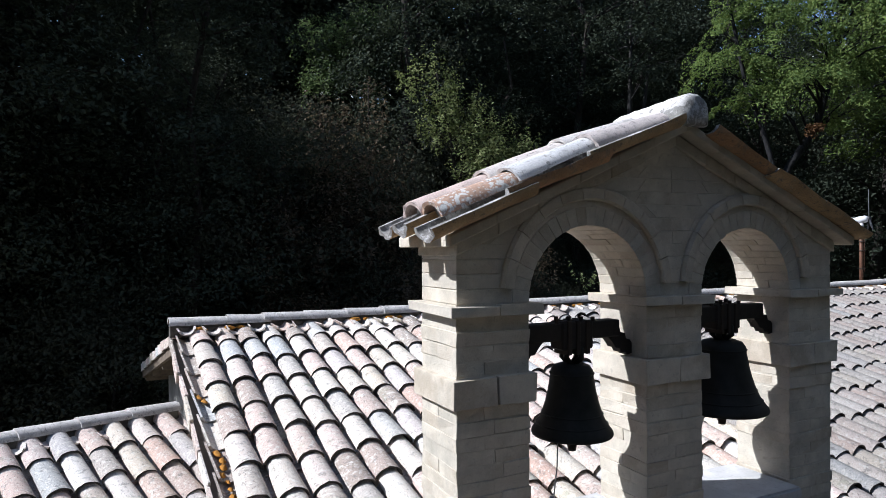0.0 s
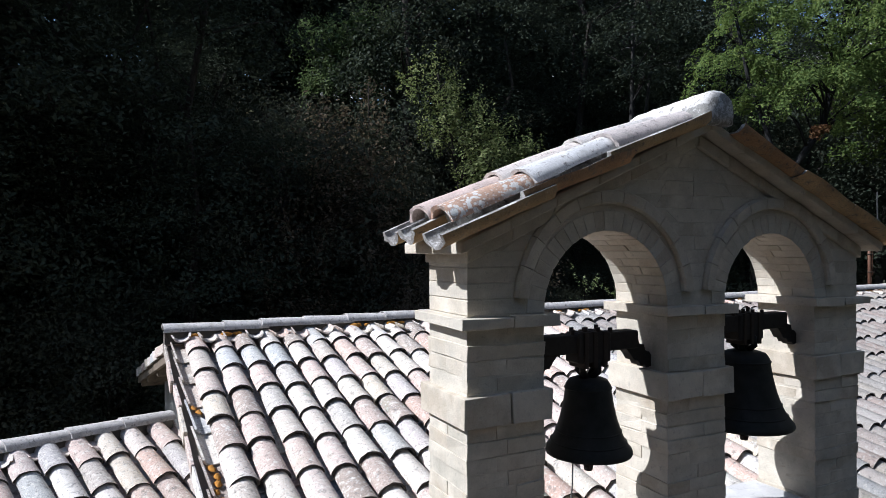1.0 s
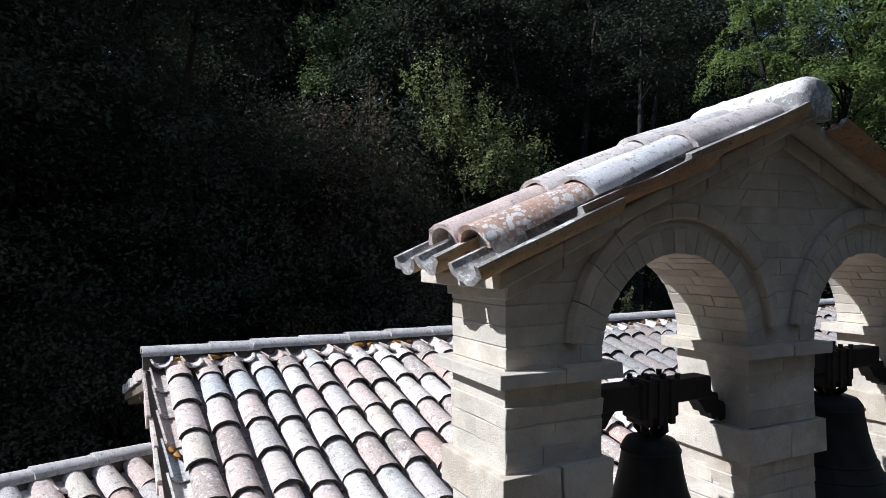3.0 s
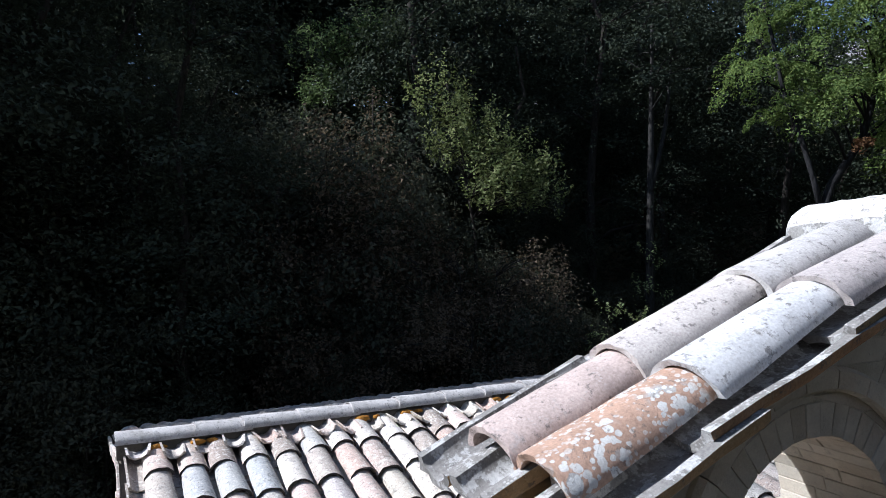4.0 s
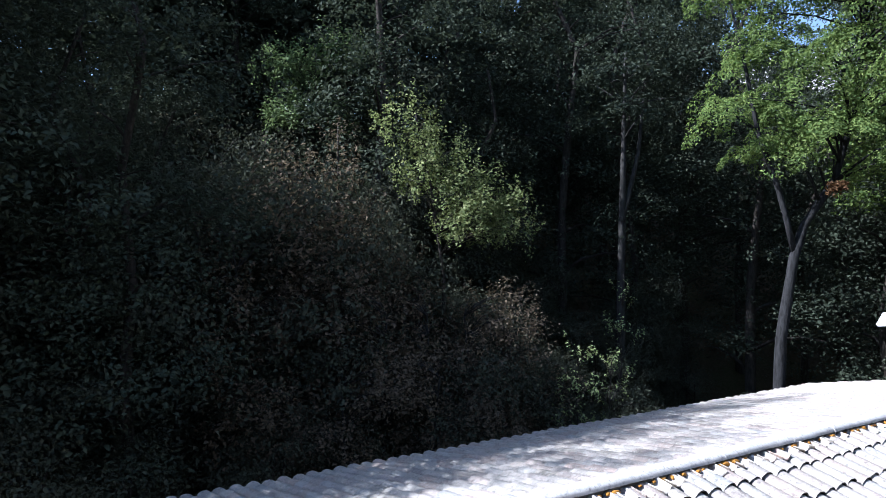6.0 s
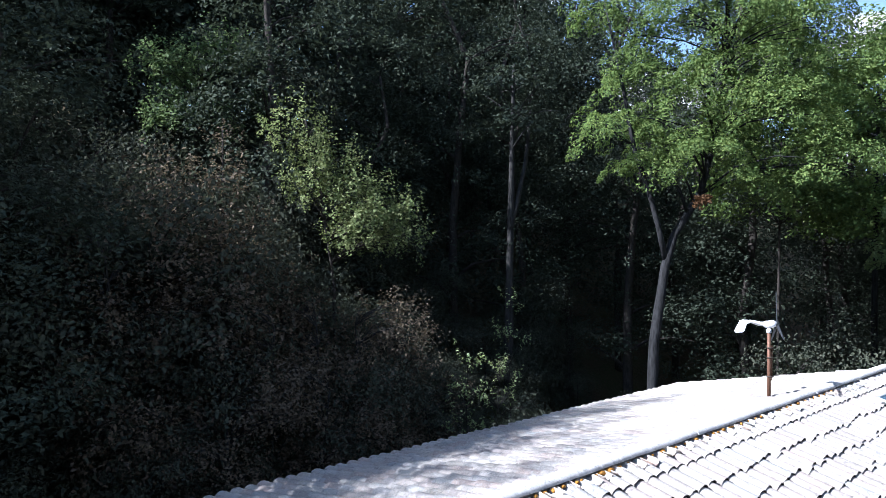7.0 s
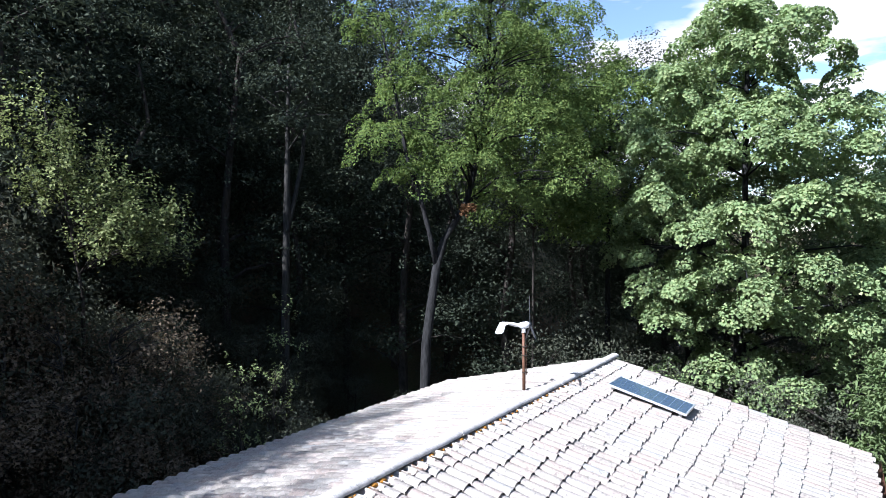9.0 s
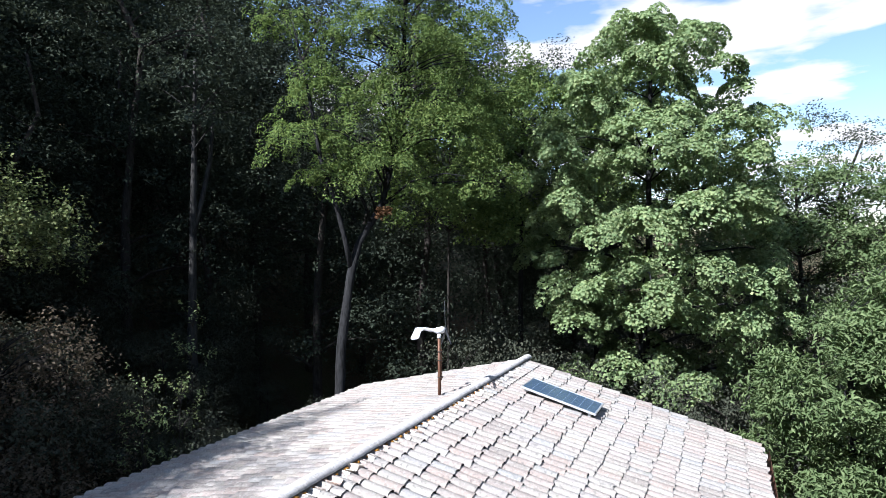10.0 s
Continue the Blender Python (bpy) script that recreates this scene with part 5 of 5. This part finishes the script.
tree("dense rounded broadleaf tree down the lane", 53,
     [(27.5, -2.2, 0.2), (27.5, -2.2, 4.0), (27.5, -2.2, 8.0), (27.6, -2.0, 12.0)],
     [(27.5, -2.0, 6.5, 2.4, 2.6, 2.0), (27.5, -2.5, 9.6, 2.2, 2.4, 1.6), (27.8, -0.3, 11.2, 1.5, 1.4, 1.2), (27.0, -4.6, 8.4, 1.9, 2.0, 1.8), (28.5, -6.5, 9.6, 1.9, 1.9, 1.9), (27.0, 0.6, 8.6, 1.6, 1.6, 1.8), (27.5, -2.6, 11.7, 2.0, 2.3, 1.3), (28.5, -6.0, 11.6, 1.6, 1.8, 1.2), (27.5, -3.6, 10.5, 1.0, 1.3, 1.0), (27.3, -1.2, 10.0, 1.0, 1.0, 0.9)],
     520, 60, 0.36, (0.15, 0.09), LEAF_LONG, BARK_DARK, 0.15, 40, 0.5)
# yellowing small tree on the bank behind the roof
tree("small tree with yellowing leaves on the shady bank", 61,
     [(7.8, 14.65, 1.85), (7.8, 14.55, 5.25), (7.7, 14.45, 8.25), (7.4, 14.55, 10.45), (7, 14.75, 12.55)],
     [(6.95, 14.85, 12.15, 0.85, 0.74, 0.8), (7.5, 14.65, 11.35, 1.06, 0.95, 0.85), (8.1, 14.25, 10.55, 1.11, 0.95, 0.85), (8.6, 13.85, 9.95, 1.01, 0.95, 0.69), (9.2, 13.45, 9.35, 0.74, 0.74, 0.48), (8, 14.15, 9.45, 0.95, 0.95, 0.53), (7.2, 14.8, 10.6, 0.9, 0.8, 0.7), (8.4, 14.0, 9.6, 1.1, 0.9, 0.6), (9.0, 13.6, 10.2, 0.7, 0.6, 0.5)],
     330, 30, 0.27, (0.088, 0.056), LEAF_GOLD, BARK_DARK, 0.07, 70, 0.6, twig=0.22)
tree("small half-bare tree with browning leaves in shade", 63,
     [(5.25, 15.7, 2.5), (5.25, 15.6, 6.3), (5.2, 15.5, 9.3), (5.15, 15.5, 12.2)],
     [(5.15, 15.5, 11.6, 0.5, 0.5, 0.7), (5.15, 15.4, 10.6, 0.9, 0.9, 0.8), (5.55, 15.1, 9.4, 1.1, 1.0, 0.7), (6.3, 14.9, 8.6, 1.0, 0.9, 0.7)],
     90, 20, 0.27, (0.075, 0.05), LEAF_TURN, BARK_DARK, 0.06, 50, 0.6, twig=0.2)
tree("broadleaf tree with a sunlit top on the slope", 65,
     [(6.1, 20.6, 4.8), (6.1, 20.5, 8.6), (6, 20.4, 12.1), (6.1, 20.3, 15.4)],
     [(5.3, 20.3, 14.6, 1.27, 1.17, 0.85), (6.7, 20, 15.4, 0.95, 0.95, 0.64), (6, 20.3, 13.2, 1.48, 1.48, 0.95), (7.9, 19.7, 13.9, 0.74, 0.74, 0.42)],
     200, 46, 0.3, (0.11, 0.07), LEAF_LONG, BARK_DARK, 0.12, 40, 0.45, twig=0.35)

# woodland behind: three stocks of trees, repeated over the slope
stock = []
for i, (h, w, clumps, per, size, leaf) in enumerate(((15.0, 3.0, 260, 52, 0.44, (0.13, 0.075)), (17.5, 3.3, 285, 52, 0.44, (0.13, 0.075)), (13.0, 2.8, 235, 52, 0.42, (0.13, 0.075)),
                                                     (15.0, 3.1, 150, 38, 0.58, (0.31, 0.19)), (17.5, 3.4, 165, 38, 0.58, (0.31, 0.19)))):
    r = random.Random(70 + i)
    lobes = []
    for q in range(12):
        f = 0.2 + 0.77 * q / 11
        spread = w * (0.5 + 0.5 * math.sin(math.pi * min(1.0, f * 0.95)))
        lobes.append((r.uniform(-0.5, 0.5) * w, r.uniform(-0.5, 0.5) * w, h * f, spread * r.uniform(0.5, 0.8), spread * r.uniform(0.5, 0.8), h * 0.09))
    stem = [(0, 0, -0.5)] + [(r.uniform(-0.15, 0.15) * k, r.uniform(-0.15, 0.15) * k, h * 0.93 * k / 6) for k in range(1, 7)]
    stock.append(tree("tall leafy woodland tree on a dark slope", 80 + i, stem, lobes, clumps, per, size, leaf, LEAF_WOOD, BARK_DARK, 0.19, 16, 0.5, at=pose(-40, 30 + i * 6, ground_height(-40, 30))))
    tagged(stock[-1], group="woodland trees")
wood_rng = random.Random(99)
spots = []
for row, (y, x0, x1, gap) in enumerate(((15.2, -13, 12, 3.1), (18.5, -17, 36, 3.3), (22.5, -22, 40, 3.8), (27.0, -18, 42, 4.4), (33.0, -14, 46, 4.6), (38.5, -13, 42, 4.8), (44.0, -13, 34, 5.0), (49.0, 8, 32, 4.4))):
    x = x0 + (row % 2) * 1.6
    while x < x1:
        spots.append((x + wood_rng.uniform(-0.9, 0.9), y + wood_rng.uniform(-0.9, 0.9), wood_rng.uniform(0.85, 1.2)))
        x += gap * wood_rng.uniform(0.85, 1.2)
# tall ones on the bank that shade the rear slope of the roof
spots += [(-3.6, 13.2, 0.90), (-6.4, 13.2, 1.06), (-9.3, 13.0, 1.06), (-7.9, 14.0, 1.06), (-11.0, 13.6, 1.06), (-8.0, 12.4, 1.0), (-4.8, 14.2, 1.04), (-2.3, 14.6, 0.98), (-6.2, 14.6, 1.04), (-0.8, 14.6, 0.98)]
# the hollow up the slope
spots += [(4.3, 24.6, 1.1), (2.6, 25.2, 1.15), (5.6, 29.8, 1.15), (7.4, 35.5, 1.2), (8.5, 43.5, 1.2), (34.0, 12.0, 1.04), (33.0, 16.5, 1.15), (37.5, 13.5, 1.04), (37.0, 18.5, 1.2), (41.0, 16.0, 1.1), (45.0, 18.0, 1.1), (25.0, 27.5, 1.2), (28.0, 31.0, 1.2), (31.0, 8.0, 0.98), (28.2, 6.4, 0.94), (36.0, 9.5, 1.04), (40.0, 11.0, 1.06), (35.0, 6.5, 0.98), (0.3, 13.3, 0.82), (31.0, -1.8, 0.62), (35.0, -6.5, 0.7), (36.0, -1.5, 0.7), (31.5, -6.5, 0.62)]
# beyond the far gable and along the lane
spots += [(22.5, 11.0, 1.1), (20.6, 14.8, 1.1), (27.5, 4.5, 0.95), (27.5, 10.5, 1.0), (29.0, 10.5, 1.0), (25.0, 14.0, 1.1), (30.0, 15.5, 1.1), (28.0, -0.5, 0.76), (28.0, -4.0, 0.76), 
          (33.0, -3.5, 0.64), (33.5, 1.5, 0.85), (38.0, -9.0, 0.95), (34.0, -14.0, 0.9), (25.5, -13.5, 0.8)]
# unseen trees added behind the walk to block part of the sky light
for q in range(26):
    a = radians(185 + q * 5.6)
    rr = 14.5 + 3.2 * (q % 3)
    spots.append((3 + rr * math.cos(a), -2 + rr * math.sin(a), 1.1 + 0.08 * (q % 2)))
SUN_FLAT = Vector((SUN_TO.x, SUN_TO.y)).normalized()
SUN_RISE = SUN_TO.z / math.hypot(SUN_TO.x, SUN_TO.y)
SUNNY = ((7.0, 14.8, 12.2), (7.5, 14.6, 11.2), (8.2, 14.2, 10.4), (8.8, 13.7, 9.7), (6.0, 20.2, 15.0), (5.2, 20.3, 14.3), (15.5, 9.0, 12.6), (14.5, 10.0, 12.4), (12.0, 12.4, 7.4))


def sun_room(x, y):
    """How tall growth may stand at (x, y) and leave the small trees in the sun."""
    room = 99.0
    for tx, ty, tz in SUNNY:
        off = Vector((x - tx, y - ty))
        run = off.dot(SUN_FLAT)
        if run > -1.0 and abs(off.cross(SUN_FLAT)) < 3.0:
            room = min(room, tz - 0.6 + SUN_RISE * max(0.0, run - 1.5) - ground_height(x, y))
    return room


for x, y, s in spots:
    if (5.0 < x < 10.2 and y < 17.4) or (14.2 < x < 17.2 and y < 17.5):
        continue
    if x < 0 and y < 17:
        s = min(s, 1.06)
    if 1.8 < x < 5.2 and 13.0 < y < 19.5:
        s = min(s, 0.52)
    # younger growth in the clearings through which the sun reaches the small trees
    if (x, y) != (0.3, 13.3):
        s = min(s, sun_room(x, y) / 19.5)
    if s < 0.36:
        continue
    far = y > 25 or y < -10.5 or x < -14 or x > 46
    k = (wood_rng.choice((3, 4)) if s < 1.09 else 4) if far else (1 if s >= 1.09 or (x < 0 and y < 14.1) else wood_rng.choice((0, 1, 2)))
    m = pose(x, y, ground_height(x, y), 0, 0, wood_rng.uniform(0, 360)) @ Matrix.Scale(s, 4)
    c = copy_thing(stock[k], m)
    c.scale = (s, s, s * wood_rng.uniform(0.95, 1.08))

# a forked trunk standing in the shade
z0 = ground_height(15.45, 16.05)
FORKED = tree("slim grey-barked forked tree standing in deep shade", 154, [(15.4, 16.05, z0 - 0.3), (15.45, 16.05, z0 + 4.5), (15.55, 16.05, z0 + 9.0), (15.6, 16.0, z0 + 13.0)],
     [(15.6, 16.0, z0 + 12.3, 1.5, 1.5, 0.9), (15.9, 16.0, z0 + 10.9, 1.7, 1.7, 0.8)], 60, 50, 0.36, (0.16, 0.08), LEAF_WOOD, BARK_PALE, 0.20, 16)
V, F = tube([(15.48, 16.0, z0 + 7.2), (15.75, 15.95, z0 + 8.2), (16.1, 15.9, z0 + 9.6), (16.35, 15.9, z0 + 11.5)], [0.085, 0.08, 0.07, 0.04], 8)
part("limb", mesh_of("limb", V, F, BARK_PALE, True), FORKED)

# undergrowth on the bank
shrubs = []
for i in range(3):
    r = random.Random(130 + i)
    lobes = [(r.uniform(-0.7, 0.7), r.uniform(-0.7, 0.7), 1.0 + 0.55 * q, r.uniform(0.7, 1.0), r.uniform(0.7, 1.0), 0.55) for q in range(5)]
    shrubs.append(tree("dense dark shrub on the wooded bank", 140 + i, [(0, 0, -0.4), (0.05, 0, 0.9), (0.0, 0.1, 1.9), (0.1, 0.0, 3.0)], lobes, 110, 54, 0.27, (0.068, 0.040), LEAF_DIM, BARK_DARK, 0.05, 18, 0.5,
                       at=pose(-30 + i * 4, 20, ground_height(-30 + i * 4, 20)), name="shrub"))
    tagged(shrubs[-1], group="bank shrubs")
for i in range(135):
    x, y = wood_rng.uniform(-7.5, 20), wood_rng.uniform(11.0, 14.6) if i < 60 else wood_rng.uniform(14.6, 22.0)
    s = wood_rng.uniform(0.8, 1.35) if i < 60 else wood_rng.uniform(1.3, 2.2)
    s = max(0.5, min(s, sun_room(x, y) / 5.4))
    if x > 12.6:
        s *= 0.55
    c = copy_thing(wood_rng.choice(shrubs), pose(x, y, ground_height(x, y), 0, 0, wood_rng.uniform(0, 360)) @ Matrix.Scale(s, 4))
    c.scale = (s, s, s * wood_rng.uniform(0.95, 1.35))
for (x, y, s) in ((18.9, 5.3, 1.3), (19.6, 2.5, 1.25), (19.0, 0.2, 1.2), (18.9, 7.8, 1.4), (20.6, 6.8, 1.5), (24.0, 0.0, 1.8), (22.8, -2.8, 1.8), (18.0, 10.0, 1.0), (16.5, 11.5, 0.9)):
    c = copy_thing(shrubs[0], pose(x, y, ground_height(x, y), 0, 0, wood_rng.uniform(0, 360)) @ Matrix.Scale(s, 4))
    c.scale = (s, s, s * 1.3)
# browning, half-bare shrubs up the bank
r = random.Random(151)
brown = tree("half-bare shrub with browning leaves on the bank", 152, [(0, 0, -0.4), (0.1, 0, 1.2), (0.0, 0.15, 2.6), (0.15, 0.0, 4.0)],
             [(r.uniform(-0.8, 0.8), r.uniform(-0.8, 0.8), 1.6 + 0.5 * q, r.uniform(0.7, 1.1), r.uniform(0.7, 1.1), 0.6) for q in range(6)],
             120, 34, 0.24, (0.07, 0.045), LEAF_TURN, BARK_PALE, 0.05, 60, 0.6, at=pose(3.2, 13.2, ground_height(3.2, 13.2)), name="shrub", twig=0.3)
tagged(brown, group="browning shrubs")
for (x, y, q) in ((4.4, 12.6, 1.15), (5.4, 13.3, 1.35), (6.3, 12.4, 1.1), (4.9, 14.4, 1.5), (3.6, 14.6, 1.5), (6.7, 13.6, 1.25), (7.4, 12.5, 0.95), (2.4, 14.4, 1.5), (5.9, 15.0, 1.5), (8.3, 12.7, 0.9), (8.0, 13.5, 1.3), (8.9, 13.2, 1.15), (9.6, 12.9, 1.05), (4.0, 15.8, 1.7), (7.0, 14.6, 1.3)):
    c = copy_thing(brown, pose(x, y, ground_height(x, y), 0, 0, wood_rng.uniform(0, 360)))
    c.scale = (q, q, q * wood_rng.uniform(0.9, 1.15))
# light saplings that reach over the rear eave
for k, (x, y, h) in enumerate(((12.0, 12.45, 8.3), (9.9, 11.75, 6.8), (10.9, 11.7, 6.4))):
    tree("thin sapling with a few sunlit leaves behind the eave", 180 + k, [(x, y, 0.3), (x + 0.1, y, h * 0.5), (x, y, h * 0.8), (x + 0.1, y, h)],
         [(x, y, h * 0.93, 0.4, 0.4, 0.5), (x + 0.1, y, h * 0.82, 0.55, 0.55, 0.5), (x, y, h * 0.7, 0.6, 0.6, 0.4)], 25, 14, 0.17, (0.08, 0.05), LEAF_YOUNG, BARK_DARK, 0.02, 30, 0.6, twig=0.25)
# withered twig hanging in the ash
P, N, _ = sprays(171, [(15.04, 8.45, 10.41, 0.16, 0.16, 0.34)], 16, 24, 0.10)
thing("withered_twig", "withered brown leaf tuft caught in the ash", "twig", me=leaf_mesh("withered_twig", P, N, 0.12, 0.05, LEAF_DRY, 172))

# ---------------------------------------------------------------- roof tiles, laid last
lay(roof, front_places, lambda p: p.x < 3.3, rng, CLAY_MANY, tower_hole)
lay(roof_back, back_places, lambda p: p.x < -0.5, rng, CLAY_MANY)
lay(a_roof, annex_places, lambda p: True, rng, CLAY_MANY)
